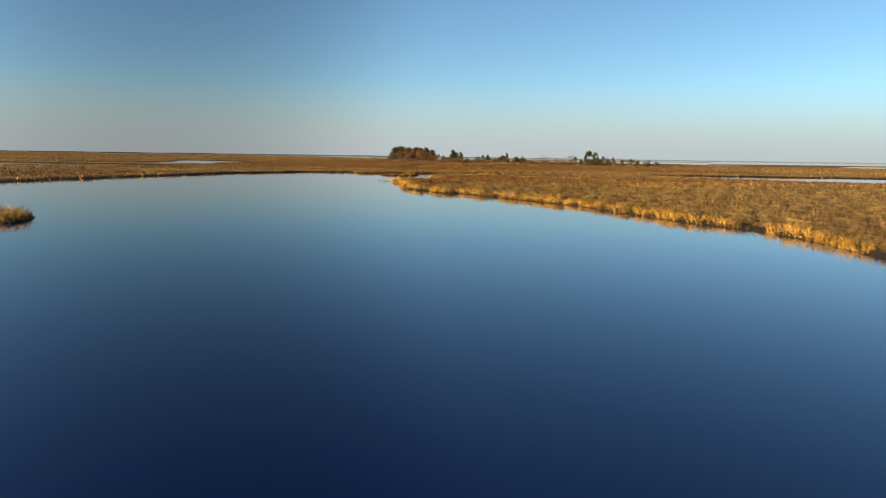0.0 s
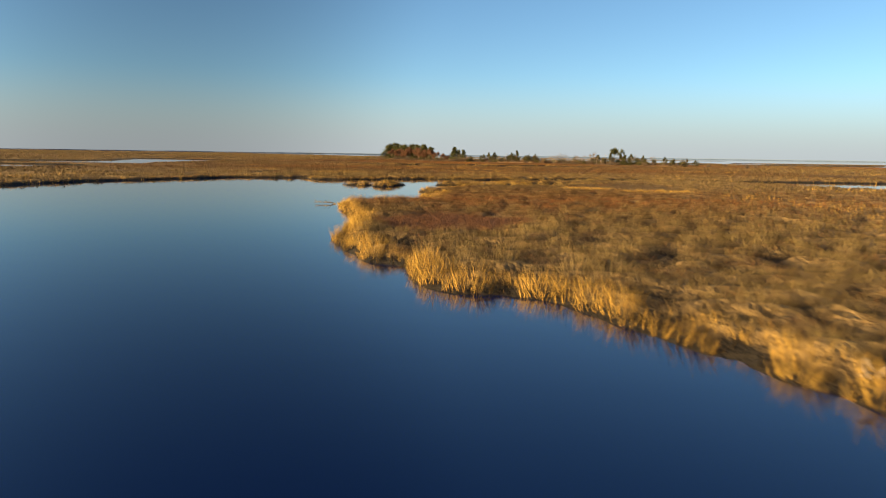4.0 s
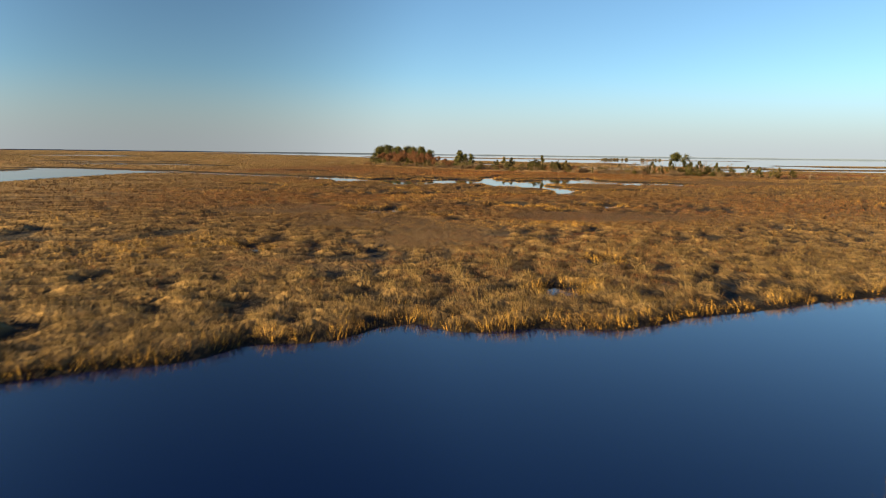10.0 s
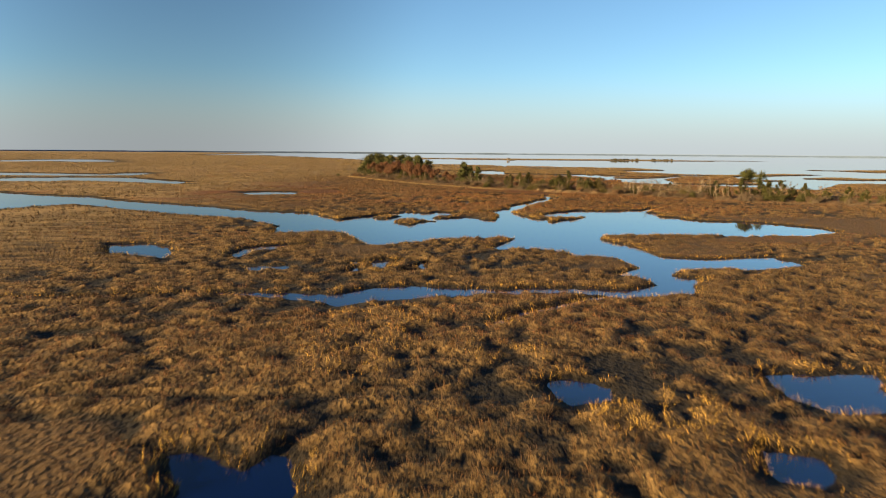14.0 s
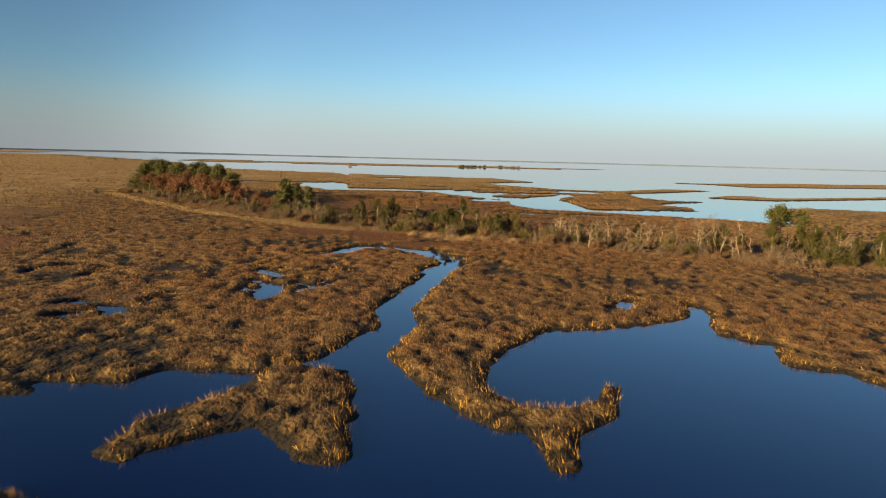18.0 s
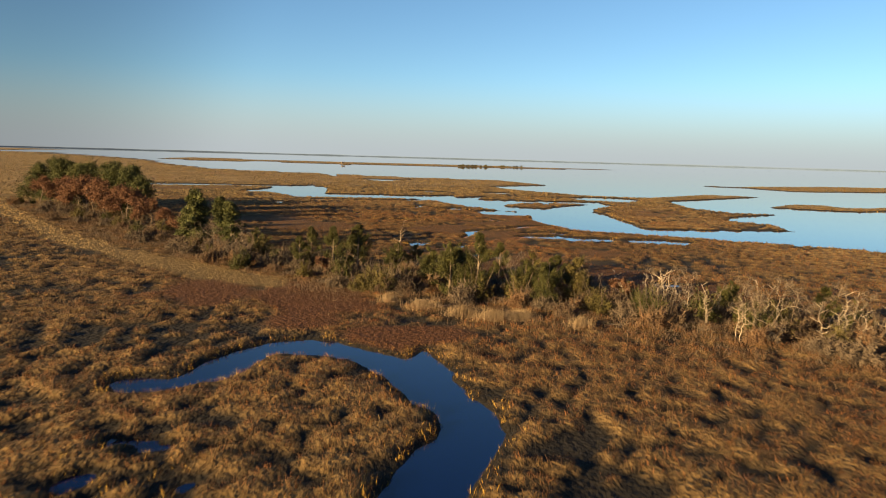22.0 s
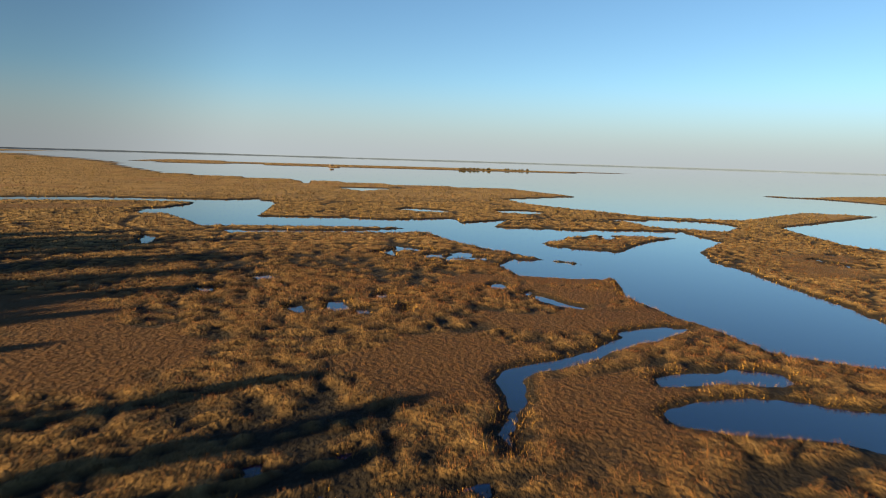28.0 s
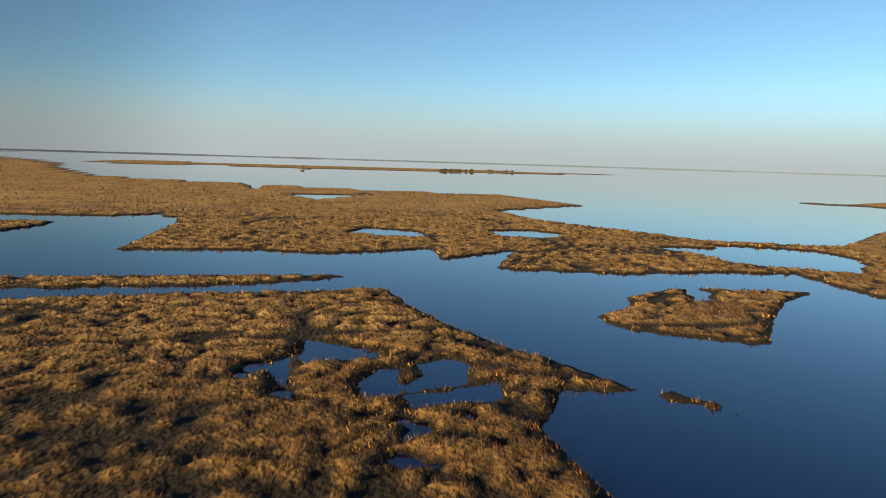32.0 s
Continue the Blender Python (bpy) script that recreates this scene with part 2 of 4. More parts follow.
land([(-1.2, 138.8), (-0.7, 140.5), (1.3, 143.2), (3.3, 145), (4.6, 144.3), (5, 142.2), (5.1, 140.1), (6.4, 140.2), (7.2, 138.2), (7.9, 137.7), (7.8, 137.6), (6.4, 137.2), (3.6, 137.4), (2.3, 138.1), (2.3, 139), (0.8, 138.5), (-0.3, 138.2)])  # spit a
land([(5.7, 143.3), (7.1, 143.7), (9.5, 143.2), (10.0, 141.7), (10.8, 140), (10.7, 138.8), (9.9, 138.4), (8.9, 139), (8.4, 140.7), (7.5, 142.1)])  # spit b
land([(6.8, 144.6), (8.3, 147.1), (12.3, 150), (18, 153.5), (22.3, 156), (90, 152), (90, 146), (15.5, 145.4), (11.6, 144.7), (10.3, 144.9), (8.3, 144)])  # spit c
land([(-8.1, 132.5), (-8.2, 133), (-8.2, 138.2), (-6.4, 138.8), (-4.7, 138.6), (-4.6, 138.3), (-5.2, 136.9), (-6.2, 135.6), (-6, 134), (-6.3, 132.8), (-7.4, 132.3)])  # islet a
land([(-12.7, 136.4), (-11.7, 137.1), (-11.5, 136.4), (-8.8, 137.5), (-8.8, 136.7), (-9.5, 135.1), (-10.2, 134.3), (-10.2, 135)])  # islet b
land([(-8.1, 130.9), (-8, 130.9), (-7.9, 131.4), (-8, 131.8), (-7.7, 131)])  # islet c
land([(-25, 35.8), (-27.4, 41.2), (-25.6, 41.6), (-25.1, 41.9), (-22.7, 37.8), (-23, 35.5)])  # islet d
water([(11.7, 141.5), (14, 143.9), (15.8, 143.4), (13, 138.2)])  # inlet pond
water([(30.5, 169.6), (44, 166.5), (50, 166), (66, 170), (112, 166), (104, 120), (80, 114), (63, 124), (53, 142), (46, 156), (40, 163.5), (31, 166)])  # far right pond
water([(-152, 230), (-101, 226), (-88, 222), (-75, 200), (-84, 190), (-120, 176), (-160, 178)])  # near left pond
water([(-179, 458.3), (-159, 482.2), (-135, 481.3), (-107, 453.3), (-97.7, 446.7), (-88.1, 421), (-113, 434.5), (-136, 442.3), (-157, 427.3)])  # left pond
water([(-230, 532), (-180, 521.1), (-163, 517.9), (-155, 550.1), (-139, 508.5), (-156, 486.5), (-197, 484)])  # left pond far
water([(-434, 826.5), (-432, 946.5), (-390, 973.1), (-303, 830.3), (-293, 789.3), (-371, 841), (-380, 748.7)])  # left pond last
water([(-59.4, 382.6), (-51.9, 387.8), (-42.8, 386.7), (-40.7, 372.5), (-51, 369.5)])  # thin pond
water([(-170, 240), (-120, 300), (-146, 388.4), (-99.7, 362.7), (-91.8, 362), (-71.7, 345.1), (-54.3, 335.7), (-36.6, 322.5), (-26.7, 320.1), (-18.8, 307), (-12.4, 317.2), (-11.4, 320), (-8, 320.5), (-8.4, 322.5), (-3.4, 321.5), (-1.6, 323.6), (1.4, 322.9), (4.2, 321.9), (8.6, 325.4), (13.3, 333.1), (14.1, 339.7), (18.1, 348.2), (26.4, 365.2), (25.3, 376.2), (28.2, 378.9), (29.5, 366.1), (24.5, 355.5), (20.3, 346), (17.1, 339.4), (16.8, 333.4), (13.5, 326.6), (18.5, 320.1)]
      + [(21.4, 324.6), (26.6, 329.8), (29.7, 329.9), (35.7, 330.3), (41.7, 332.4), (44.7, 338.5), (44.9, 335.4), (40.2, 326.5), (42.6, 323), (40, 318.7), (42.7, 316.3), (43.8, 312), (45.3, 310.1), (54, 308), (60, 300), (61, 292), (52, 285), (44, 271), (39, 262), (29.9, 257.6), (29.6, 259.9), (23.3, 257.4), (21.7, 254.9), (23.7, 252.9), (21.8, 249.5), (21.4, 247.6), (20.2, 245.6), (18.1, 245.5), (14.5, 244.2), (12.8, 245.4), (9.2, 246.4), (2.2, 245.1)]
      + [(0.3, 244.5), (-3.7, 243.4), (-6.9, 241.9), (-8.7, 240.2), (-10.4, 242.5), (-13.7, 243.2), (-17.8, 244.1), (-22.5, 244.8), (-31, 243), (-60, 238.6)])  # main creek
land([(-24.1, 244.8), (-18.6, 245.7), (-15.5, 245.5), (-13.3, 245.4), (-9.8, 244.9), (-7.8, 246.9), (-5.5, 248.6), (-2.9, 249.1), (0.8, 248), (5, 247.6), (6.4, 248.3), (11.3, 248.3), (16.1, 248.1), (19, 250), (18.3, 253.2), (16.3, 255), (20, 259.6), (19.1, 265), (15.9, 266.9), (14.4, 266.6), (14.3, 270.2), (10.7, 272.5), (7.9, 272.3), (5.4, 272.4), (8.6, 281), (9.5, 283.7), (3.4, 283.1), (-2.1, 280.5), (-5.4, 277.2), (-9.3, 274.1), (-11.7, 279.1), (-14.8, 287)]
      + [(-19.4, 288.7), (-25.2, 286.3), (-26.7, 296.8), (-36.1, 308), (-46.8, 311.8), (-66.1, 326.1), (-83.5, 337.5), (-90, 270), (-80, 235)])  # mid marsh
water([(-24.8, 272.4), (-21.6, 274.6), (-16.4, 276), (-20.6, 271.7), (-23.1, 268.7), (-23.3, 265.4), (-23.6, 263.7), (-25, 266.6)])  # mid inlet
water([(-43, 274.3), (-38.4, 275.6), (-33.8, 271.5), (-31.3, 265.4), (-30.7, 262.2), (-32.9, 265), (-37.4, 265.5)])  # mid pond a
water([(-21.6, 258.3), (-16.7, 259.1), (-16.3, 256.5), (-19.5, 255.8)])  # mid pond b
water([(-8.3, 261.5), (-6.8, 262.1), (-6.2, 258), (-7.9, 257.6)])  # mid pond c
water([(2.8, 235.2), (3.3, 236.8), (4.6, 238.4), (6.5, 240.2), (8.9, 242.2), (12.3, 244.8), (13.5, 245.4), (8.4, 240.5), (5.9, 238.6), (4, 236.7), (3.6, 235.2)])  # side creek
land([(21, 283.2), (22.2, 286.6), (26.2, 287.2), (39.5, 287.8), (48.4, 284.6), (37.7, 267.9), (29.2, 265.6), (24.3, 267.4), (24.1, 274.4), (21.7, 281)])  # bar, joined to the marsh on its east
land([(43, 287), (52, 287.7), (64, 296), (88, 298), (88, 250), (46, 254), (41.5, 258), (38.5, 262), (37.5, 267)])  # bar
land([(-3, 311.6), (-2.4, 312.7), (-1.5, 315.1), (0.4, 316.6), (3.1, 319), (4.2, 321.7), (5.1, 324.5), (10, 322.1), (10.1, 319.1), (9.2, 316.6), (9.4, 313.8), (8.7, 313.1), (9.1, 311.5), (8.7, 308.6), (6.4, 308.7), (5.5, 310.6), (4.2, 313.3), (2, 312.7), (-0.1, 311.6), (-1.4, 310.3)])  # arm
land([(15, 326.8), (13.3, 326.7), (12.9, 324.6), (14, 316.5), (15.1, 314.2), (16.4, 310.9), (17.6, 310.1), (17.6, 307.7), (17.3, 305.8), (18.9, 305.8), (19.9, 308.3), (20.3, 309.7), (23.6, 311.6), (26, 316), (25.3, 316.6), (23.4, 314.3), (21.2, 312.8), (18.9, 314), (17.8, 316.9), (18.5, 320.1), (20.8, 324.1)])  # hooked spit
land([(-13.3, 311), (-12.7, 313.4), (-11.5, 314.6), (-8.1, 315.6), (-8.3, 314.8), (-10.1, 310.7), (-10.9, 307.7)])  # islet e
land([(-8.5, 302.6), (-9, 307.6), (-5.2, 308.4), (-1.9, 306), (-1.8, 305), (-4.1, 304.8), (-5, 302.4), (-5.4, 301), (-6, 299.1)])  # islet f
water([(21.9, 357.9), (22.1, 359), (22.6, 359.8), (23.7, 361.6), (24.5, 363), (26.1, 363.9), (26.6, 365.4), (26.5, 366.8), (25.4, 369.3), (24.5, 373.9), (22.7, 377.4), (20.5, 379.3), (17.5, 379.4), (16.2, 376.3), (14.9, 374.7), (12.7, 373.9), (11.1, 372.6), (9, 372.9), (8.2, 374.9), (8.4, 375.7), (10, 375.6), (11.9, 375.4), (13.5, 378.9), (15.2, 381.1), (17.5, 383.1), (20.7, 382.8), (22.3, 382.2), (24.1, 379.6), (25.9, 377.9), (26.9, 376.1), (26.9, 373.2), (28.1, 370.7)]
      + [(28.9, 368.6), (29.3, 365.8), (29.1, 363.9), (28.3, 362.1), (26.4, 359.9), (25, 357.6), (24.5, 356.6)])  # creek head
water([(2.4, 363.7), (6.1, 359.2), (5.8, 355.3), (2.7, 359.4)])  # pan a
water([(3.6, 352.4), (5.9, 351.7), (5.3, 346.7), (3.5, 343.6), (3.1, 345.6)])  # pan b
water([(6.5, 349.1), (8.3, 350.8), (7.9, 347.1)])  # pan c
water([(-24.4, 383.9), (-23.3, 386.1), (-21.9, 378.5)])  # pan d
water([(-9.3, 343.1), (-8.1, 343.6), (-7, 339.8), (-8.1, 339.8)])  # pan e
water([(38.7, 340.8), (40, 340), (38.2, 336.8), (37, 336.9)])  # pan f
water([(38.5, 340.3), (40, 339.8), (37.4, 335.9), (36.4, 336.6)])  # pan g
water([(-11.6, 215.2), (-9.8, 214.6), (-8.3, 213.4), (-7, 215.4), (-5.8, 212.1), (-6, 208.8), (-7.4, 207.4), (-8.9, 209.2)])  # pan h
water([(17, 225), (23, 225.2), (20.7, 219.9), (17.6, 219.3), (16, 221.4)])  # pan i
water([(12.2, 215.9), (14.5, 214.7), (13.2, 212.3), (11.6, 213)])  # pan j
water([(-1.8, 207.1), (-0.8, 206.8), (-0.6, 204), (-1.3, 204.4)])  # pan k
water([(4.7, 223.3), (5.8, 224.1), (7.8, 222.5), (7.6, 220.5), (5.4, 220.5)])  # pan la
water([(4.2, 167.7), (5.8, 167.5), (5.2, 165.2), (4, 165.3)])  # pan l
water([(9.2, 177.6), (10.1, 176.5), (8.9, 173.6), (8.5, 174.8)])  # pan m
water([(-15, 180.3), (-14.2, 181.8), (-12.9, 178.1)])  # pan n
water([(-42.7, 274.8), (-34.3, 273.1), (-31.2, 263), (-38.5, 266.4)])  # pan o
water([(-50.9, 622.2), (-40, 622.8), (-5.6, 627.6), (15.6, 625.2), (35.5, 622.3), (36.7, 609.9), (33.2, 570.7), (50, 569.9), (62.8, 565.3), (78.5, 570.3), (76.3, 558.2), (90.6, 567), (81.8, 550.7), (96.6, 544.5), (111, 545.4), (121, 542.5), (118, 524.5), (105, 511.8), (100, 501.7), (99.7, 494.2), (96.5, 481.6), (95.2, 472.4), (92.4, 463.8), (93.2, 460), (170, 450), (260, 440), (600, 400), (600, 300), (140, 395), (110, 429.8), (83.2, 450.4), (77.1, 453.8)]
      + [(74.2, 456.9), (74.3, 461.1), (74.2, 465.8), (73.3, 469.3), (73.4, 478.3), (77.5, 488.6), (72.2, 488.4), (66.2, 491), (66.3, 499.7), (70.2, 505), (72.3, 504.6), (75.2, 503.7), (72.4, 509.8), (69.2, 517.1), (66.2, 527.6), (65.3, 538.2), (29.8, 537.2), (23.2, 549.8), (14.4, 572.3), (4.8, 575.6), (16.9, 610.4), (-2.8, 612.8), (-35.1, 608.9), (-44.5, 606.3)])  # north channel
land([(81.8, 523), (87.2, 526.5), (89.3, 530.9), (97.6, 535.3), (105, 533.2), (113, 531.6), (112, 530.1), (105, 526.6), (96, 517.6), (91.1, 512), (86.6, 514.6), (82, 519)])  # north islet
water([(97.5, 532.5), (100, 535.4), (101, 533), (97.8, 528.2), (95.6, 528.3)])  # islet pan
land([(75.4, 503.4), (76.8, 503.8), (77.4, 502.0), (76.6, 501.1), (75.5, 501.8)])  # spit islet a
land([(77.2, 501.4), (78.2, 501.5), (78.1, 500.5), (77.1, 499.9)])  # spit islet b
land([(77.8, 499.8), (78.5, 500.1), (78.8, 499.3), (77.8, 498.9)])  # spit islet c
land([(19.5, 544.6), (22.8, 548.6), (42.5, 548), (61.6, 547.3), (62.1, 545.6), (52.2, 542.6), (31.6, 542.3)])  # north bar
water([(73.2, 465.4), (69.1, 464.1), (64.2, 462.3), (58.5, 458), (52.6, 456.1), (51.4, 453.9), (50.8, 449.8), (48.6, 445.6), (48.5, 443), (49, 442.9), (49.9, 445.5), (51.7, 449.7), (52.9, 453.7), (54.2, 454.8), (58.4, 456.5), (63.4, 459.7), (68.5, 462)])  # north creek
water([(61.8, 452.8), (63.8, 453.5), (66.6, 453.1), (68.4, 454.3), (71, 452.4), (70.6, 450.2), (69.1, 449.8), (66.2, 450.8), (61.1, 451.1)])  # pond pair a
water([(58.6, 446.6), (59.5, 447.7), (62.3, 448.1), (65, 448.6), (68.8, 447.2), (72, 444.9), (76, 444), (75, 440.5), (67.2, 439.9), (66.1, 441.9), (61, 443.3), (58.6, 445)])  # pond pair b
water([(78.2, 442.9), (82.2, 443.1), (87.2, 440.6), (88.4, 437.3), (84.5, 434.4), (79.8, 436.3), (77.3, 438.8)])  # pond pair c
water([(59, 400.4), (59.8, 402), (62.6, 401.6), (63, 400.2), (61, 399.6)])  # shade pan a
water([(37.9, 439), (40.6, 439.1), (39.2, 434.1), (37.5, 435.1)])  # pan p
water([(44.9, 435.8), (46.5, 435.2), (44.9, 432.5)])  # pan q
water([(45.7, 426.4), (48, 426.3), (46.2, 423.3), (45, 423.7)])  # pan r
water([(47.3, 423.5), (49.3, 423.8), (47.2, 420.8)])  # pan s
water([(42, 478.6), (42.7, 479.2), (44.2, 478.8), (43.9, 475.6), (42.9, 474.4), (42.3, 475.5)])  # pan t
water([(38.6, 476.6), (39.7, 477.2), (40.1, 474), (39.2, 473.9)])  # pan ta
water([(49.1, 476.3), (49.6, 476.5), (49.1, 473.2), (48.8, 473.1)])  # pan tb
water([(47.5, 481.9), (48.4, 482.1), (48.2, 479.2), (47.5, 479.3)])  # pan tc
water([(60.9, 486), (62.3, 487), (62.4, 484.1), (61, 482.9), (60.3, 483.8)])  # pan td
water([(63.3, 481.4), (64.2, 481.9), (63.1, 479.1), (62.5, 479.1)])  # pan te
water([(63.9, 479.9), (64.4, 479.6), (65.1, 477.2), (65.8, 475.1), (66.9, 473.6), (66, 472.5), (64.5, 474.1), (63.7, 476.1), (63.1, 478)])  # pan tf
water([(35, 493.5), (36.7, 494.1), (37.6, 493), (37.2, 490.9), (35.7, 490.8)])  # pan tg
water([(29.7, 486.8), (30.8, 487.2), (31.6, 483.9), (30.8, 483.7)])  # pan th
water([(44.8, 475), (45.6, 475), (45.6, 473), (44.8, 473)])  # pan ti
water([(64.8, 464.1), (67.6, 465.1), (69.4, 465.4), (71, 465.5), (70.6, 464.8), (68.1, 462.6), (65.2, 462.5)])  # end notch
water([(41.8, 479.4), (43.8, 478.6), (42.8, 474.1)])  # pan u
water([(55.6, 519.4), (59.8, 515.9), (59, 513.3), (56.4, 513.1), (54.9, 512.7)])  # pan v
water([(52.9, 512.7), (54.4, 515.1), (54.1, 508.2), (53, 508.9)])  # pan w
water([(58.1, 508.4), (59.9, 511.6), (61.4, 511.3), (60, 506.1), (57.9, 505.7)])  # pan x
water([(62.4, 511.8), (64.9, 512.7), (66, 510.8), (64.5, 506.9), (61.9, 507)])  # pan y
water([(60.3, 506), (64.2, 506.3), (67.2, 507.7), (66, 504.1), (62.8, 503.9), (59.9, 503.4)])  # pan z
water([(67.3, 592.5), (72.9, 601.8), (81.6, 594.7), (80.8, 584.6), (74.5, 586.3)])  # lagoon a
water([(96.6, 597.1), (106, 597.3), (110, 590.2), (104, 582.8), (94.9, 587.4)])  # lagoon b
water([(117, 571.9), (127, 568.7), (132, 568.5), (136, 560), (142, 554.7), (140, 548), (129, 543.5), (119, 551.8), (120, 558.7)])  # lagoon c
water([(44.3, 777.3), (53.8, 787.4), (52.5, 753.4)])  # lagoon e
water([(60.3, 719.8), (72, 716), (93.3, 722), (69.8, 687.9)])  # lagoon f
water([(130, 573.1), (145, 564.9), (144, 554.4), (131, 541.4), (121, 549.6)])  # lagoon g
water([(3.6, 587.2), (14.6, 595), (15.6, 618.7), (31.3, 630.4), (36.2, 600.4), (31.4, 555.2), (19.5, 564.4), (13, 575.6)])  # pond n
water([(-3800, 4900), (-3000, 3600), (-679, 3132), (-570, 1724), (-549, 1822), (-475, 1923), (-133, 1227), (-97.2, 1054), (-30.3, 863.6), (38.1, 807.7), (95.3, 760.9), (148, 734.3), (156, 674.8), (117, 649.5), (116, 622.2), (123, 606.1), (130, 589.8), (133, 578.8), (155, 569.1), (201, 600.3), (220, 589.6), (153, 552.1), (141, 519.7), (143, 502.5), (155, 498.7), (133, 488.7), (124, 478.1), (130, 470), (125, 458), (122, 450.1), (300, 430), (600, 400)]
      + [(4900, -200), (4900, 4900)])  # sea
land([(-149, 1308), (-131, 1555), (7, 1519), (124, 1447), (309, 1487), (558, 1352), (397, 1237), (247, 1241), (96.1, 1195), (13.5, 1273), (-87.6, 1258)])  # far spit
water([(16.1, 533.6), (18.6, 532.5), (19.2, 520.9), (17.6, 520.7)])  # pan white
land([(176, 527.6), (197, 542.4), (208, 539), (210, 525.8), (330, 560), (330, 548), (196, 512), (184, 518.4)])  # bay bar
land([(158, 464.3), (174, 470.1), (185, 460.9), (300, 420), (300, 330), (150, 330), (120, 372), (126, 419.9)])  # bay point
land([(270, 718.3), (298, 706.7), (390, 744.1), (700, 760), (700, 700), (295, 653.4), (286, 681.5)])  # far bar

PANS = [(4.5, 354, 7), (10.5, 362, 4.5), (3.5, 363, 6), (-8, 343, 6), (-18, 362, 6), (42, 436, 6), (47, 425, 4), (57, 511, 6), (60, 500, 4), (-6.5, 259, 5), (121, 498, 6), (129, 504, 5), (40, 440, 5)]
table = np.random.RandomState(5).rand(256, 256)


def value_noise(x, y, size):
    """Smooth noise from 0 to 1 with cells of that size."""
    x, y = x / size, y / size
    i, j = np.floor(x).astype(int), np.floor(y).astype(int)
    u, v = x - i, y - j
    u, v = u * u * (3 - 2 * u), v * v * (3 - 2 * v)
    a, b = table[i % 256, j % 256], table[(i + 1) % 256, j % 256]
    c, d = table[i % 256, (j + 1) % 256], table[(i + 1) % 256, (j + 1) % 256]
    return (a * (1 - u) + b * u) * (1 - v) + (c * (1 - u) + d * u) * v


def outside(shore, x, y):
    """Distance to an outline, negative inside it."""
    best, inside = np.full(x.shape, 1e9), np.zeros(x.shape, bool)
    for (ax, ay), (bx, by) in zip(shore, np.roll(shore, -1, 0)):
        ex, ey = bx - ax, by - ay
        k = np.clip(((x - ax) * ex + (y - ay) * ey) / (ex * ex + ey * ey + 1e-9), 0, 1)
        best = np.minimum(best, (x - ax - k * ex) ** 2 + (y - ay - k * ey) ** 2)
        if ay != by:
            inside ^= ((ay > y) != (by > y)) & (x < ex * (y - ay) / ey + ax)
    best = np.sqrt(best)
    return np.where(inside, -best, best)


def dry(x, y):
    """Signed distance to the nearest shore: positive on land."""
    wob = (value_noise(x, y, 2.6) - 0.5) * 1.1 + (value_noise(x + 71, y, 0.9) - 0.5) * 0.5
    s = np.full(x.shape, 30.0)
    for sign, shore in PLAN:
        lo, hi = shore.min(0) - 8, shore.max(0) + 8
        near = (x > lo[0]) & (x < hi[0]) & (y > lo[1]) & (y < hi[1])
        if near.any():
            d = outside(shore, x[near], y[near])
            s[near] = np.minimum(s[near], d) if sign < 0 else np.maximum(s[near], -d)
    for px, py, r in PANS:  # shallow pans broken up by single tussocks
        near = np.hypot(x - px, y - py) < r
        if near.any():
            speck = 0.6 * value_noise(x[near] + 13, y[near] * 0.7 + 5, 1.7) + 0.4 * value_noise(x[near], y[near] + 91, 0.8)
            s[near] = np.minimum(s[near], (0.64 - speck) * 7)
    return np.clip(s, -30, 30) + (0.55 * wob + 0.1) * np.clip((y - 40) / 200, 0.5, 1)


def nearest_clump(x, y, size=1.2):
    """The grass clump that a place belongs to: distance, way out from its middle, and two chance numbers."""
    x, y = x / size, y / size
    i, j = np.floor(x).astype(int), np.floor(y).astype(int)
    best, ox, oy = np.full(x.shape, 1e9), np.zeros(x.shape), np.zeros(x.shape)
    one, two = np.zeros(x.shape), np.zeros(x.shape)
    for di in (-1, 0, 1):
        for dj in (-1, 0, 1):
            a, b = (i + di) % 256, (j + dj) % 256
            ex, ey = x - (i + di + table[a, b]), y - (j + dj + table[b, (a + 97) % 256])
            d = ex * ex + ey * ey
            closer = d < best
            best, ox, oy = np.where(closer, d, best), np.where(closer, ex, ox), np.where(closer, ey, oy)
            one = np.where(closer, table[(a + 31) % 256, (b + 57) % 256], one)
            two = np.where(closer, table[(a + 143) % 256, (b + 11) % 256], two)
    best = np.sqrt(best)
    return best * size, ox / (best + 1e-6), oy / (best + 1e-6), one, two


def tussock(x, y):
    """Height of the lumps of the marsh, 0 to 1: domed clumps with dark gaps where one is missing."""
    w = (value_noise(x + 400, y, 3.0) - 0.5) * 1.2
    d, _, _, one, two = nearest_clump(x + w, y * 0.9 - w, 1.0)
    dome = np.clip(1.25 - (d / 0.75) ** 2, 0, 1) * (0.55 + 0.45 * two)
    gaps = 0.15 + 1.5 * np.clip(value_noise(x + 50, y + 20, 9.0) - 0.55, 0, 0.4)
    gaps = gaps * np.clip((y - 60) / 120, 0.35, 1)
    lumps = np.where(one < gaps, 0.12 * dome, dome)
    # dry runnels that wind through the grass
    run = np.abs(value_noise(x * 0.55 + 210, y + 33, 13.0) - 0.5) + 0.25 * np.clip(0.62 - value_noise(x + 11, y + 640, 31.0), 0, 1)
    return lumps * np.clip((run - 0.008) / 0.022, 0.08, 1)


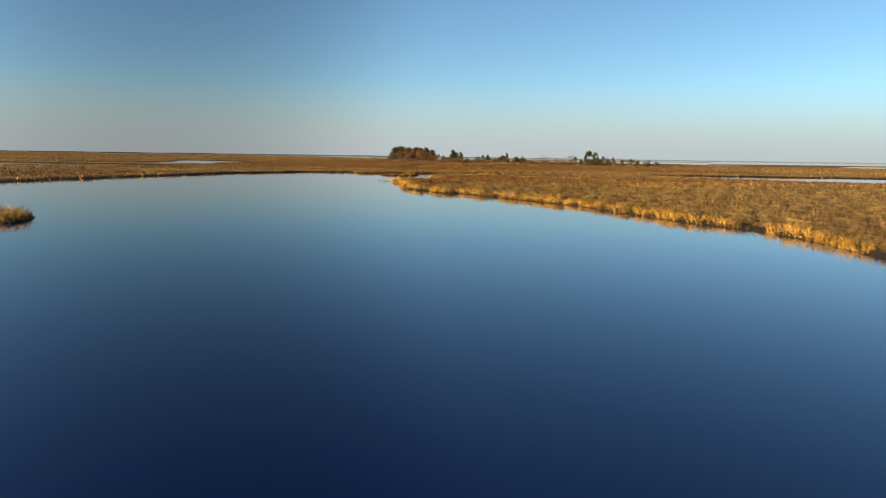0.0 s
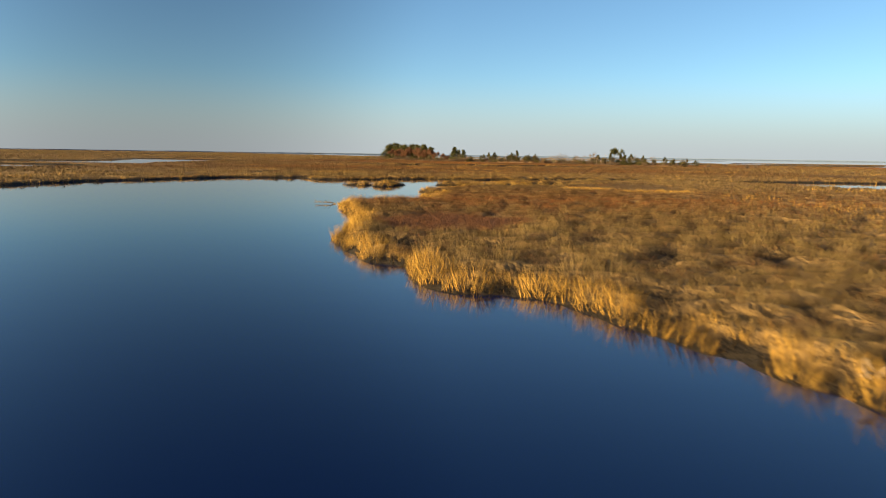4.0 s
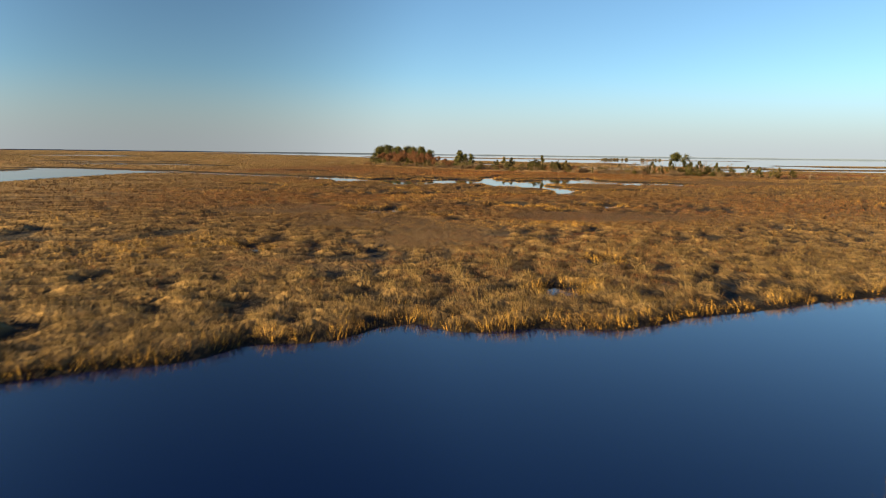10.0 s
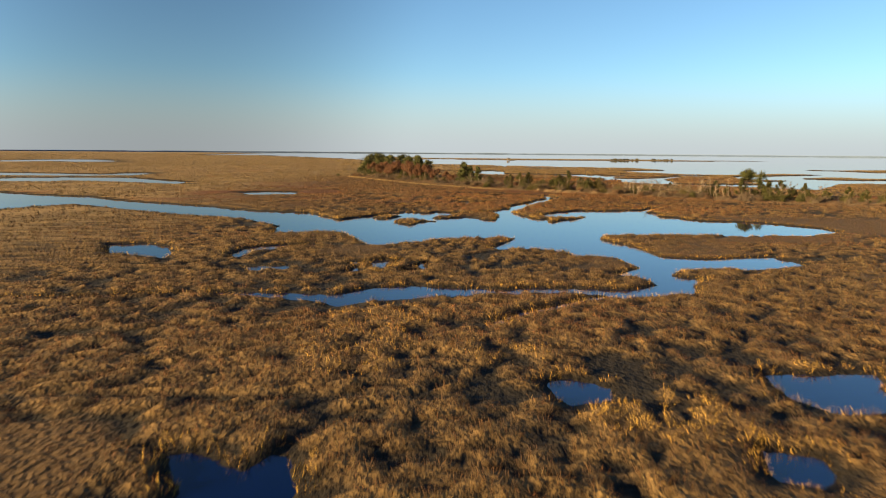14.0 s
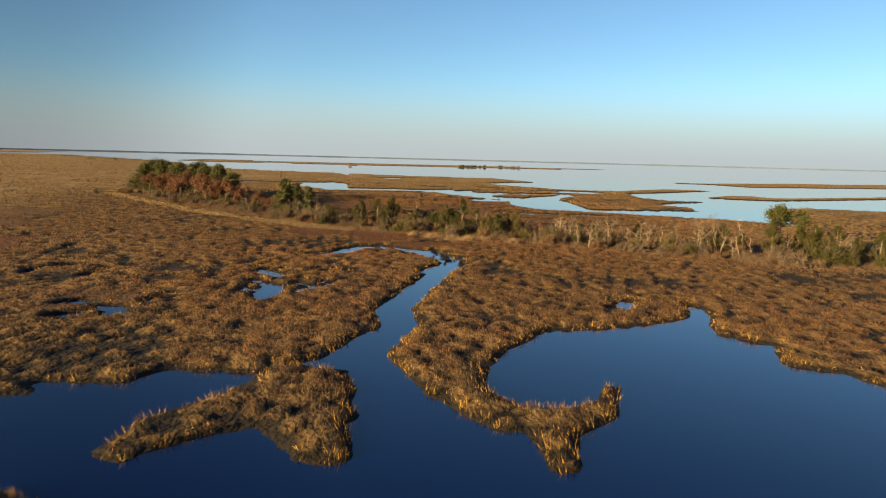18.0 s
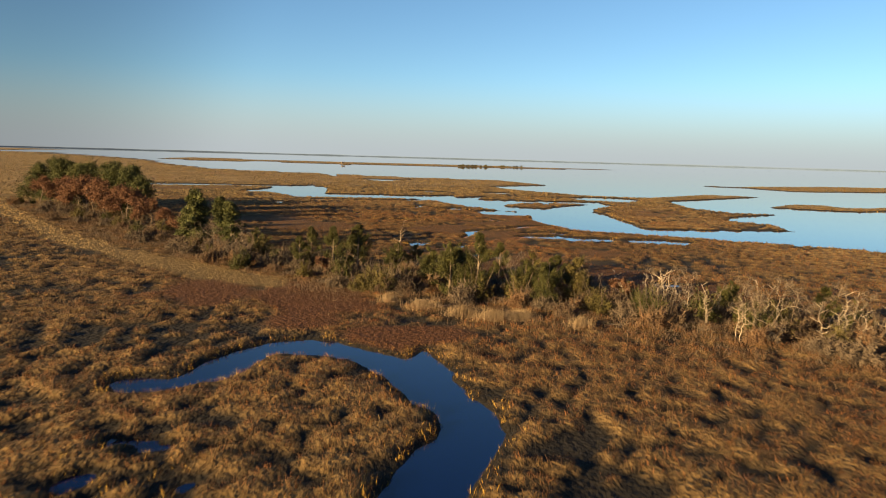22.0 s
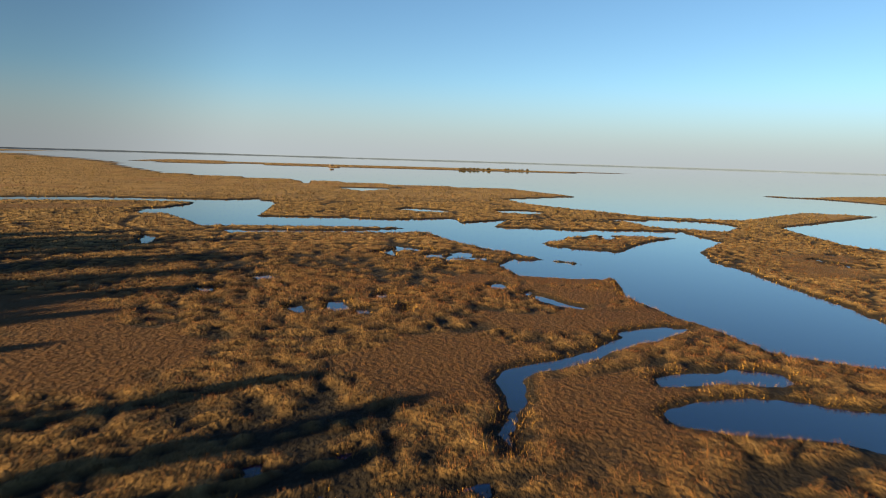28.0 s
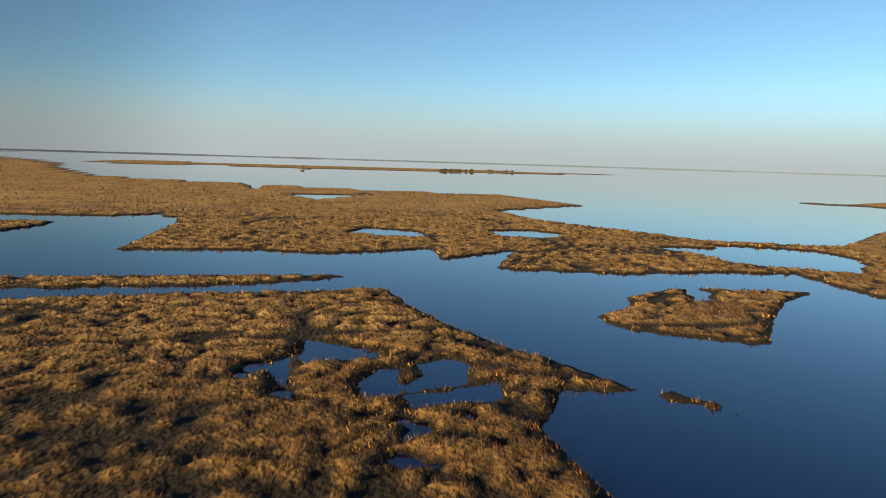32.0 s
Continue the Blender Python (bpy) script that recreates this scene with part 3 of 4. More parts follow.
MEADOWS = [(-0.3, 89.0, 4.5), (-2.0, 186.0, 6.0), (-18.0, 211.0, 7.0), (-4.0, 198.0, 4.0), (21.0, 398.0, 7.0), (11.0, 401.0, 6.0),
           (27.0, 382.0, 5.0), (24.0, 463.0, 9.0), (17.0, 476.0, 8.0), (49.0, 457.0, 8.0), (57.0, 448.0, 7.0), (71.0, 488.0, 6.0),
           (68.0, 479.0, 6.0), (66.0, 470.0, 5.0), (59.5, 468.0, 5.0), (71.0, 468.0, 5.0), (60.0, 488.0, 4.5), (24.0, 393.0, 4.0), (20.5, 389.5, 3.5), (45.0, 486.0, 2.5)]
TRACKWAY = [(-46.0, 508.0), (-33.7, 483.6), (-21.2, 459.4), (-13.9, 444.4), (-1.9, 427.2), (7.4, 415.3), (12.1, 409.0), (17.0, 405.0)]


def near_line(line, x, y):
    """Distance to an open line."""
    best = np.full(np.shape(x), 1e9)
    for (ax, ay), (bx, by) in zip(line, line[1:]):
        k = np.clip(((x - ax) * (bx - ax) + (y - ay) * (by - ay)) / ((bx - ax) ** 2 + (by - ay) ** 2), 0, 1)
        best = np.minimum(best, np.hypot(x - ax - k * (bx - ax), y - ay - k * (by - ay)))
    return best


def smooth_salt_hay(x, y):
    """Where the short russet grass lies smooth: 0 to 1."""
    v = 0.65 * value_noise(x + 900, y + 140, 34.0) + 0.35 * value_noise(x, y + 510, 11.0)
    rough = 0.2 * np.maximum(np.clip(1 - np.abs(y - 287) / 55, 0, 1) ** 0.3, np.clip((y - 488) / 10, 0, 1))
    v = np.clip((v - 0.56 - rough - np.clip((175 - y) / 300, 0, 0.2)) / 0.10, 0, 1)
    ragged = (value_noise(x, y + 77, 4.0) - 0.5) * 4
    for px, py, r in MEADOWS:
        v = np.maximum(v, np.clip((r - np.hypot(x - px, y - py) + ragged) / 1.5, 0, 1))
    return v


def reddish(x, y):
    """How red the salt hay has turned: most by the first lake and below the hammock."""
    return np.maximum(np.clip((y - 320) / 60, 0.12, 1) * np.clip((425 - y) / 20, 0.4, 1), np.clip((108 - y) / 8, 0, 1))


def trackway(x, y):
    """The pale strip of flattened grass below the trees: 0 to 1."""
    return np.clip((2.9 - near_line(TRACKWAY, x, y) + (value_noise(x, y, 3.0) - 0.5) * 2) / 1.0, 0, 1)


def relief(x, y, s):
    up = np.clip(s / 0.9, 0, 1)
    flat = np.maximum(smooth_salt_hay(x, y), trackway(x, y))
    lumps = tussock(x, y) * (1 - flat) + 0.45 * flat
    core = np.clip(1 - np.maximum(np.maximum(-36 - x, x - 150), y - 620) / 40, 0, 1)
    lumps = lumps * core + 0.7 * (1 - core)
    return np.where(s > 0, up * (0.10 + 0.36 * lumps), np.clip(s / 1.2, -1, 0) * 0.5)


def spaced(lo, hi, step, far):
    """Even steps from lo to hi, then ever wider ones out to far on both sides."""
    a, out, w = np.arange(lo, hi, step), [], step
    p = 0.0
    while p < far:
        w *= 1.12
        p += w
        out.append(p)
    out = np.array(out)
    return np.concatenate([(lo - out)[::-1], a, a[-1] + out])


gx, gy = spaced(-36, 150, 0.68, 4800), spaced(40, 620, 0.6, 4700)
X, Y = np.meshgrid(gx, gy)
S = dry(X.ravel(), Y.ravel()).reshape(X.shape)
Z = relief(X, Y, S)


def from_arrays(name, verts, faces, mat, parent=None, smooth=False):
    """A mesh object from arrays of corners and of faces with three or four corners each."""
    me = bpy.data.meshes.new(name)
    n = faces.shape[1]
    me.vertices.add(len(verts))
    me.vertices.foreach_set("co", np.ascontiguousarray(verts, np.float32).ravel())
    me.loops.add(faces.size)
    me.loops.foreach_set("vertex_index", np.ascontiguousarray(faces, np.int32).ravel())
    me.polygons.add(len(faces))
    me.polygons.foreach_set("loop_start", np.arange(0, faces.size, n, dtype=np.int32))
    me.update(calc_edges=True)
    me.polygons.foreach_set("use_smooth", np.full(len(faces), smooth))
    me.materials.append(mat)
    ob = new(name, me)
    ob.parent = parent
    return ob


rows_n, cols_n = X.shape
idx = np.arange(rows_n * cols_n).reshape(rows_n, cols_n)
quads = np.stack([idx[:-1, :-1], idx[:-1, 1:], idx[1:, 1:], idx[1:, :-1]], -1).reshape(-1, 4)
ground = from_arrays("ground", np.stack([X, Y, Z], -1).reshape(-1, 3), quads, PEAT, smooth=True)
brown_marsh = 0.62 * np.clip((Y - 190) / 25, 0, 1) * np.clip((522 - Y) / 12, 0, 1) * np.clip((X + 70) / 30, 0, 1) * np.clip((100 - X) / 15, 0, 1)
for mask, values in (("brown", brown_marsh), ("hay", smooth_salt_hay(X, Y) * reddish(X, Y)), ("straw", trackway(X, Y))):
    ground.data.attributes.new(mask, "FLOAT", "POINT").data.foreach_set("value", values.astype(np.float32).ravel())
tagged(ground, "brown peaty salt marsh with winding creek banks", "marsh", kind="structure")

bm = bmesh.new()
bmesh.ops.create_grid(bm, x_segments=1, y_segments=1, size=4900)
me = bpy.data.meshes.new("water")
bm.to_mesh(me)
bm.free()
me.materials.append(WATER)
tagged(new("water", me), "still dark blue tidal water mirroring the sky", "water", kind="structure")


def height_at(x, y):
    """The ground's height and its distance to the shore at scattered places."""
    x, y = np.atleast_1d(np.asarray(x, float)), np.atleast_1d(np.asarray(y, float))
    i = np.clip(np.searchsorted(gx, x) - 1, 0, len(gx) - 2)
    j = np.clip(np.searchsorted(gy, y) - 1, 0, len(gy) - 2)
    u, v = (x - gx[i]) / (gx[i + 1] - gx[i]), (y - gy[j]) / (gy[j + 1] - gy[j])

    def mixed(F):
        return (F[j, i] * (1 - u) + F[j, i + 1] * u) * (1 - v) + (F[j + 1, i] * (1 - u) + F[j + 1, i + 1] * u) * v
    return mixed(Z), mixed(S)


# ---------------------------------------------------------------- grass
rng = np.random.RandomState(11)
track = np.array([(p[0], p[1], p[2]) for t, *p in PATH])
at = np.linspace(0, len(track) - 1, 150)
track = np.stack([np.interp(at, np.arange(len(track)), track[:, k]) for k in range(3)], 1)


def blades(name, x, y, z, tall, wide, mat, label, lean=0.35, away=None, slope=None):
    """One slender leaf, a single bent-over triangle, at each place; all in one mesh."""
    n = len(x)
    turn, bow = rng.rand(n) * 2 * np.pi, rng.rand(n) * 2 * np.pi
    out = lean * tall * (0.4 + 0.9 * rng.rand(n))
    if away is not None:
        bow = away + rng.randn(n) * 0.6
    base = np.stack([x, y, z - 0.05], 1)
    side = np.stack([np.cos(turn), np.sin(turn), np.zeros(n)], 1) * (wide / 2)[:, None]
    tip = base + np.stack([np.cos(bow) * out, np.sin(bow) * out, tall], 1)
    v = np.stack([base - side, base + side, tip], 1).reshape(-1, 3)
    ob = from_arrays(name, v, np.arange(3 * n).reshape(-1, 3), mat)
    if slope is not None:
        lay = np.stack([np.cos(away) * slope, np.sin(away) * slope, np.full(n, 0.12)], 1)
        ob.data.attributes.new("lay", "FLOAT_VECTOR", "POINT").data.foreach_set("vector", np.repeat(lay, 3, 0).astype(np.float32).ravel())
    return tagged(ob, label, "grass", kind="stuff")


CELL = 2.0
cx, cy = np.meshgrid(np.arange(-260, 330, CELL), np.arange(20, 860, CELL))
cx, cy = cx.ravel() + CELL / 2, cy.ravel() + CELL / 2
reach = np.full(cx.shape, 1e9)
for px, py, ph in track:
    reach = np.minimum(reach, np.maximum(np.hypot(cx - px, cy - py), 1.9 * ph))
many = np.clip(34000 / reach ** 2, 0.0, 230.0)
many[reach > 330] = 0
count = rng.poisson(many * CELL * CELL)
bx = np.repeat(cx, count) + (rng.rand(count.sum()) - 0.5) * CELL
by = np.repeat(cy, count) + (rng.rand(count.sum()) - 0.5) * CELL
far = np.repeat(reach, count)
bz, bs = height_at(bx, by)
lump, hay, flat = tussock(bx, by), smooth_salt_hay(bx, by), trackway(bx, by)
w = (value_noise(bx + 400, by, 3.0) - 0.5) * 1.2
out_d, ox, oy, _, kind_of = nearest_clump(bx + w, by * 0.9 - w, 1.0)
away = np.arctan2(oy, ox)
# no leaves in the water, few in the gaps between hummocks
keep = (bs > 0.0) & (rng.rand(len(bx)) < np.clip((lump - 0.18) * 3 + hay + flat, 0.02, 1))
bx, by, bz, bs, lump, hay, flat, far, away, kind_of, out_d = (a[keep] for a in (bx, by, bz, bs, lump, hay, flat, far, away, kind_of, out_d))
edge = np.clip(1.5 - bs, 0, 1)
short = np.maximum(hay, flat)
slope = 0.6 * np.clip(out_d / 0.5, 0, 1.2) * (1 - 0.65 * short)
tall = ((0.05 + 0.38 * lump) * (1 - short) + 0.16 * short + (0.09 + 0.08 * (by < 100)) * edge * (by < 330)) * (0.7 + 0.5 * rng.rand(len(bx)))
wide = np.clip(0.0011 * far * (1 + np.clip((far - 40) / 60, 0, 1.0)), 0.011, 0.6) * (0.6 + 0.8 * rng.rand(len(bx))) * (1 + 2.2 * flat * np.clip((far - 25) / 40, 0, 1))
gold_patch = np.clip((value_noise(bx + 37, by + 700, 16.0) - 0.78) * 4, 0, 0.3) * (by < 240)
for px, py, r in ((16, 131, 4), (22, 125, 5), (3, 228, 3), (9, 219, 4), (22, 221, 3)):
    gold_patch = np.maximum(gold_patch, 0.8 * np.clip((r - np.hypot(bx - px, by - py)) / 2, 0, 1))
gold = rng.rand(len(bx)) < np.maximum(np.where(by < 118, 0.95 * edge ** 0.8, 0.65 * edge ** 1.2) * np.clip(45 / far, 0.35, 1) * np.where(by < 150, 1, np.where(by < 420, 0.8, 0.55)), gold_patch)
red_share = (np.clip((value_noise(bx + 300, by + 90, 22.0) - 0.4) * 1.0, 0, 0.4) + np.clip((by - 280) / 400, 0, 0.2) + 0.3 * np.clip(1 - np.abs(by - 378) / 45, 0, 1) + 0.2 * np.clip(1 - np.abs(by - 106) / 14, 0, 1)) * np.maximum(np.clip((by - 120) / 100, 0.15, 1), 0.9 * np.clip(1 - np.abs(by - 106) / 16, 0, 1))
russet = ~gold & ((0.6 * kind_of + 0.4 * rng.rand(len(bx))) < (0.14 + red_share * np.clip(1.5 - far / 70, 0.3, 1) + 0.85 * hay * reddish(bx, by)) * (1 - 0.9 * flat))
straw = ~gold & ~russet & (rng.rand(len(bx)) < 0.95 * flat)
browner = 1 - 0.75 * np.clip(1.4 - np.abs(by - 110) / 18, 0, 1)
pale = ~gold & ~russet & ~straw & (rng.rand(len(bx)) < browner) & (rng.rand(len(bx)) < np.maximum(np.maximum(np.clip((215 - by) / 50, 0.06, 0.95), 0.6 * np.clip(1 - np.abs(by - 288) / 50, 0, 1) ** 0.3), np.clip((far - 55) / 60, 0, 0.85) * np.maximum(np.clip((345 - by) / 30, 0, 1), np.clip((far - 80) / 40, 0, 1))))
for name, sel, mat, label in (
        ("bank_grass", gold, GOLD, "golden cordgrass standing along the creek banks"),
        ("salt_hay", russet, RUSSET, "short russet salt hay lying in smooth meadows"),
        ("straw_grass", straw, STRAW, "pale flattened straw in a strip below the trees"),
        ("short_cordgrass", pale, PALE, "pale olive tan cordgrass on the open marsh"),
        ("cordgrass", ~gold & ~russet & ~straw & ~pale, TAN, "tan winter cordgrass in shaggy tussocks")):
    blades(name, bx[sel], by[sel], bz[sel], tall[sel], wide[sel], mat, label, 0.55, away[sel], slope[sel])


# far marsh: broad clumps, one leaf each
fx, fy = np.meshgrid(np.arange(-1500, 900, 8.0), np.arange(-60, 2400, 8.0))
fx, fy = fx.ravel() + 4, fy.ravel() + 4
reach = np.full(fx.shape, 1e9)
for px, py, ph in track[::4]:
    reach = np.minimum(reach, np.hypot(fx - px, fy - py))
count = rng.poisson(np.where(reach > 325, 45000 / np.maximum(reach, 1) ** 2, 0) * 64)
bx = np.repeat(fx, count) + (rng.rand(count.sum()) - 0.5) * 8
by = np.repeat(fy, count) + (rng.rand(count.sum()) - 0.5) * 8
far = np.repeat(reach, count)
bz, bs = height_at(bx, by)
ok = bs > 1.0
bx, by, bz, far = bx[ok], by[ok], bz[ok], far[ok]
red = rng.rand(len(bx)) < 0.05 + 0.4 * smooth_salt_hay(bx, by)
for name, sel, mat, label in (("far_salt_hay", red, RUSSET, "distant russet salt hay"), ("far_cordgrass", ~red, PALE, "distant tan cordgrass")):
    blades(name, bx[sel], by[sel], bz[sel], 0.2 + 0.2 * rng.rand(sel.sum()), 0.0016 * far[sel], mat, label, 0.5,
           rng.rand(sel.sum()) * 6.28, np.full(sel.sum(), 0.25))


# ---------------------------------------------------------------- trees and bushes
def part(name, verts, faces, mat, parent, label="", smooth=False):
    ob = from_arrays(name, np.asarray(verts), np.asarray(faces), mat, parent, smooth)
    return tagged(ob, label)


def tube(line, r0, r1, sides=6):
    """A tapered, closed round limb along a line of points."""
    line = np.asarray(line, float)
    n = len(line)
    way = np.gradient(line, axis=0)
    way /= np.linalg.norm(way, axis=1)[:, None] + 1e-9
    a = np.cross(way, (0.31, 0.83, 0.46))
    a /= np.linalg.norm(a, axis=1)[:, None] + 1e-9
    b = np.cross(way, a)
    t = np.arange(sides) * 2 * np.pi / sides
    r = np.linspace(r0, r1, n)[:, None, None]
    v = line[:, None] + r * (np.cos(t)[None, :, None] * a[:, None] + np.sin(t)[None, :, None] * b[:, None])
    k = np.arange(n * sides).reshape(n, sides)
    f = np.stack([k[:-1], np.roll(k, -1, 1)[:-1], np.roll(k, -1, 1)[1:], k[1:]], -1).reshape(-1, 4)
    top = k[-1]
    cap = [[top[0], top[i], top[i + 1], top[min(i + 2, sides - 1)]] for i in range(1, sides - 1, 2)]
    return v.reshape(-1, 3), np.concatenate([f, np.array(cap)])


def crooked(rs, start, end, bend, n=6):
    """A wandering line from start to end."""
    u = np.linspace(0, 1, n)[:, None]
    line = np.asarray(start) * (1 - u) + np.asarray(end) * u
    off = np.cumsum(rs.randn(n, 3) * bend, 0)
    off -= u * off[-1]
    off[0] = 0
    return line + off


def joined(pieces):
    vs, fs, n = [], [], 0
    for v, f in pieces:
        vs.append(v)
        fs.append(f + n)
        n += len(v)
    return np.concatenate(vs), np.concatenate(fs)


def slivers(rs, centres, length, width, up=0.3, outward=None, spread=1.0):
    """Slender three-cornered leaves or twigs at each centre."""
    n = len(centres)
    way = rs.randn(n, 3) * spread + np.array((0, 0, up))
    if outward is not None:
        way = way + outward
    way /= np.linalg.norm(way, axis=1)[:, None]
    side = np.cross(way, rs.randn(n, 3))
    side /= np.linalg.norm(side, axis=1)[:, None] + 1e-9
    L = (length * (0.6 + 0.8 * rs.rand(n)))[:, None]
    W = (width * (0.6 + 0.8 * rs.rand(n)))[:, None]
    v = np.stack([centres - way * L * 0.4 - side * W, centres - way * L * 0.4 + side * W, centres + way * L * 0.6], 1)
    return v.reshape(-1, 3), np.arange(3 * n).reshape(-1, 3)


def cedar(seed, tall, broad, mat, label):
    """Red cedar: a ragged cone of upswept sprays on a short trunk."""
    rs = np.random.RandomState(seed)
    root = tagged(new("cedar_tree"), label, "tree", "trees of the hammock")
    part("trunk", *tube(crooked(rs, (0, 0, -0.2), (0, 0, tall * 0.92), 0.05), 0.03 * tall, 0.02), BARK, root, smooth=True)
    lobes = rs.rand(9) * 2 * np.pi
    for i in range(7):
        a, z = lobes[i], tall * (0.12 + 0.08 * i)
        r = broad * 0.42 * (1 - z / tall) ** 0.6
        line = crooked(rs, (0, 0, z), (math.cos(a) * r, math.sin(a) * r, z + 0.14 * tall), 0.03)
        part("limb", *tube(line, 0.05, 0.012, 5), BARK, root)
    sprays, along = [], []
    for i in range(int(5.2 * tall)):  # boughs, each a ragged spray of leafy twigs with gaps to the next
        u, a = rs.rand() ** 1.1, i * 2.4 + rs.rand() * 0.8
        full = broad / 2 * max(1.02 - u, 0.05) ** 0.8 * (0.62 + 0.2 * math.cos(a * 2 + lobes[0]) * (1 - u) + 0.55 * rs.rand()) * min(0.7 + u * 2, 1)
        rise = 0.25 + 0.55 * rs.rand() + 0.9 * u
        for j in range(5):
            b = a + rs.randn() * 0.16
            way = np.array((math.cos(b), math.sin(b), rise + rs.randn() * 0.16))
            k = int(66 + 60 * full)
            far_out = full * (0.7 + 0.4 * rs.rand())
            s = (0.3 + 0.75 * np.sqrt(rs.rand(k)))[:, None]
            p = np.array((0, 0, tall * (0.02 + 0.86 * u))) + way * far_out * s + rs.randn(k, 3) * (0.06 + 0.05 * full)
            sprays.append(p)
            along.append(np.repeat(way[None], k, 0))
    c, along = np.concatenate(sprays), np.concatenate(along)
    c[:, 2] = np.clip(c[:, 2], 0.05, None)
    part("crown", *slivers(rs, c, 0.18, 0.021, 0.2, along * 0.5, 0.8), mat, root)
    return root


def pine(seed, tall, broad, mat, label, dense=1.0):
    """Loblolly pine: a bare lower trunk and flat clouds of needles on crooked limbs."""
    rs = np.random.RandomState(seed)
    root = tagged(new("pine_tree"), label, "tree", "trees of the hammock")
    stem = crooked(rs, (0, 0, -0.2), (rs.randn() * 0.3, rs.randn() * 0.3, tall * 0.95), 0.08, 8)
    part("trunk", *tube(stem, 0.022 * tall, 0.04), BARK, root, smooth=True)
    clouds = []
    for i in range(17):
        u = 0.16 + 0.048 * i
        a, r = i * 2.4 + rs.rand(), broad / 2 * (1.05 - 0.72 * u * u) * (0.45 + 0.55 * rs.rand())
        start = np.array([np.interp(u, np.linspace(0, 1, 8), stem[:, k]) for k in range(3)])
        end = start + (math.cos(a) * r, math.sin(a) * r, 0.07 * tall)
        part("limb", *tube(crooked(rs, start, end, 0.06), 0.06, 0.02, 5), BARK, root)
        clouds += [(end, 0.13 * broad * (0.7 + 0.6 * rs.rand())), (start * 0.35 + end * 0.65 + (0, 0, 0.3), 0.12 * broad), (start * 0.7 + end * 0.3, 0.12 * broad)]
    clouds.append((stem[-1], 0.15 * broad))
    cs = []
    for c, r in clouds:
        d = rs.randn(int(200 * dense * r), 3)
        cs.append(c + d * r * 0.55 * (1, 1, 0.75))
    c = np.concatenate(cs)
    part("crown", *slivers(rs, c, 0.42 * dense ** -0.4, 0.09 * dense ** -0.6, 0.5), mat, root)
    return root


def branching(rs, start, way, length, radius, depth, limbs, tips):
    """Grow a limb and its forks; limbs gathers tubes by depth, tips the ends."""
    end = start + way * length
    line = crooked(rs, start, end, 0.05 * length, 5)
    limbs.append((depth, tube(line, radius, radius * 0.55, 5 if depth else 6)))
    if depth == 3:
        tips.append((line[2:], way))
        return
    for k in range(3 if depth else 4):
        w = way + rs.randn(3) * 0.62 + (0, 0, 0.18)
        branching(rs, line[-1 - (k % 2)], w / np.linalg.norm(w), length * (0.55 + 0.25 * rs.rand()), radius * 0.52, depth + 1, limbs, tips)


def bare_tree(seed, tall, wood, label, leaf=None, twiggy=9, stout=0.015):
    """A leafless, or nearly leafless, tree with forked limbs and a haze of twigs."""
    rs = np.random.RandomState(seed)
    root = tagged(new("bare_tree"), label, "tree", "trees of the hammock")
    limbs, tips = [], []
    lean = np.array([rs.randn() * 0.12, rs.randn() * 0.12, 1.0])
    branching(rs, np.array([0, 0, -0.2]), lean / np.linalg.norm(lean), tall * 0.40, stout * tall, 0, limbs, tips)
    part("trunk", *limbs[0][1], wood, root, smooth=True)
    for k, (depth, piece) in enumerate(limbs):
        if depth == 1:
            part("limb", *piece, wood, root, smooth=True)
    tagged(part("branchwork", *joined([p for d, p in limbs if d > 1]), wood, root), kind="stuff")
    if twiggy:
        c = np.concatenate([line[rs.randint(0, len(line), twiggy)] + rs.randn(twiggy, 3) * 0.12 for line, w in tips])
        tagged(part("twig_haze", *slivers(rs, c, 0.5, 0.018, 0.5), TWIG, root), kind="stuff")
    if leaf:
        c = np.concatenate([line[rs.randint(0, len(line), 150)] + rs.randn(150, 3) * 0.045 * tall for line, w in tips])
        part("crown", *slivers(rs, c, 0.17 + 0.018 * tall, 0.03 + 0.006 * tall, 0.1), leaf, root)
    return root


def snag(seed, tall, label):
    """A dead, bleached trunk with a few broken limbs."""
    rs = np.random.RandomState(seed)
    root = tagged(new("dead_tree"), label, "tree", "dead trees of the hammock")
    stem = crooked(rs, (0, 0, -0.2), (rs.randn() * 0.14 * tall, rs.randn() * 0.14 * tall, tall), 0.13, 9)
    part("trunk", *tube(stem, 0.021 * tall, 0.02, 7), DEAD_WOOD, root, smooth=True)
    for i in range(8):
        p = stem[2 + i % 6] * 0.4 + stem[3 + i % 6] * 0.6
        a, L = rs.rand() * 6.28, tall * (0.09 + 0.15 * rs.rand())
        end = p + np.array([math.cos(a) * L, math.sin(a) * L, L * (0.2 + 0.8 * rs.rand())])
        limb = part("limb", *tube(crooked(rs, p, end, 0.05 * L, 5), 0.035, 0.012, 5), DEAD_WOOD, root)
        e2 = end * 0.6 + p * 0.4
        a += 1.2
        fork = e2 + np.array([math.cos(a) * L * 0.4, math.sin(a) * L * 0.4, L * 0.3])
        part("twig", *tube(crooked(rs, e2, fork, 0.02 * L, 4), 0.025, 0.01, 4), DEAD_WOOD, limb)
    return root


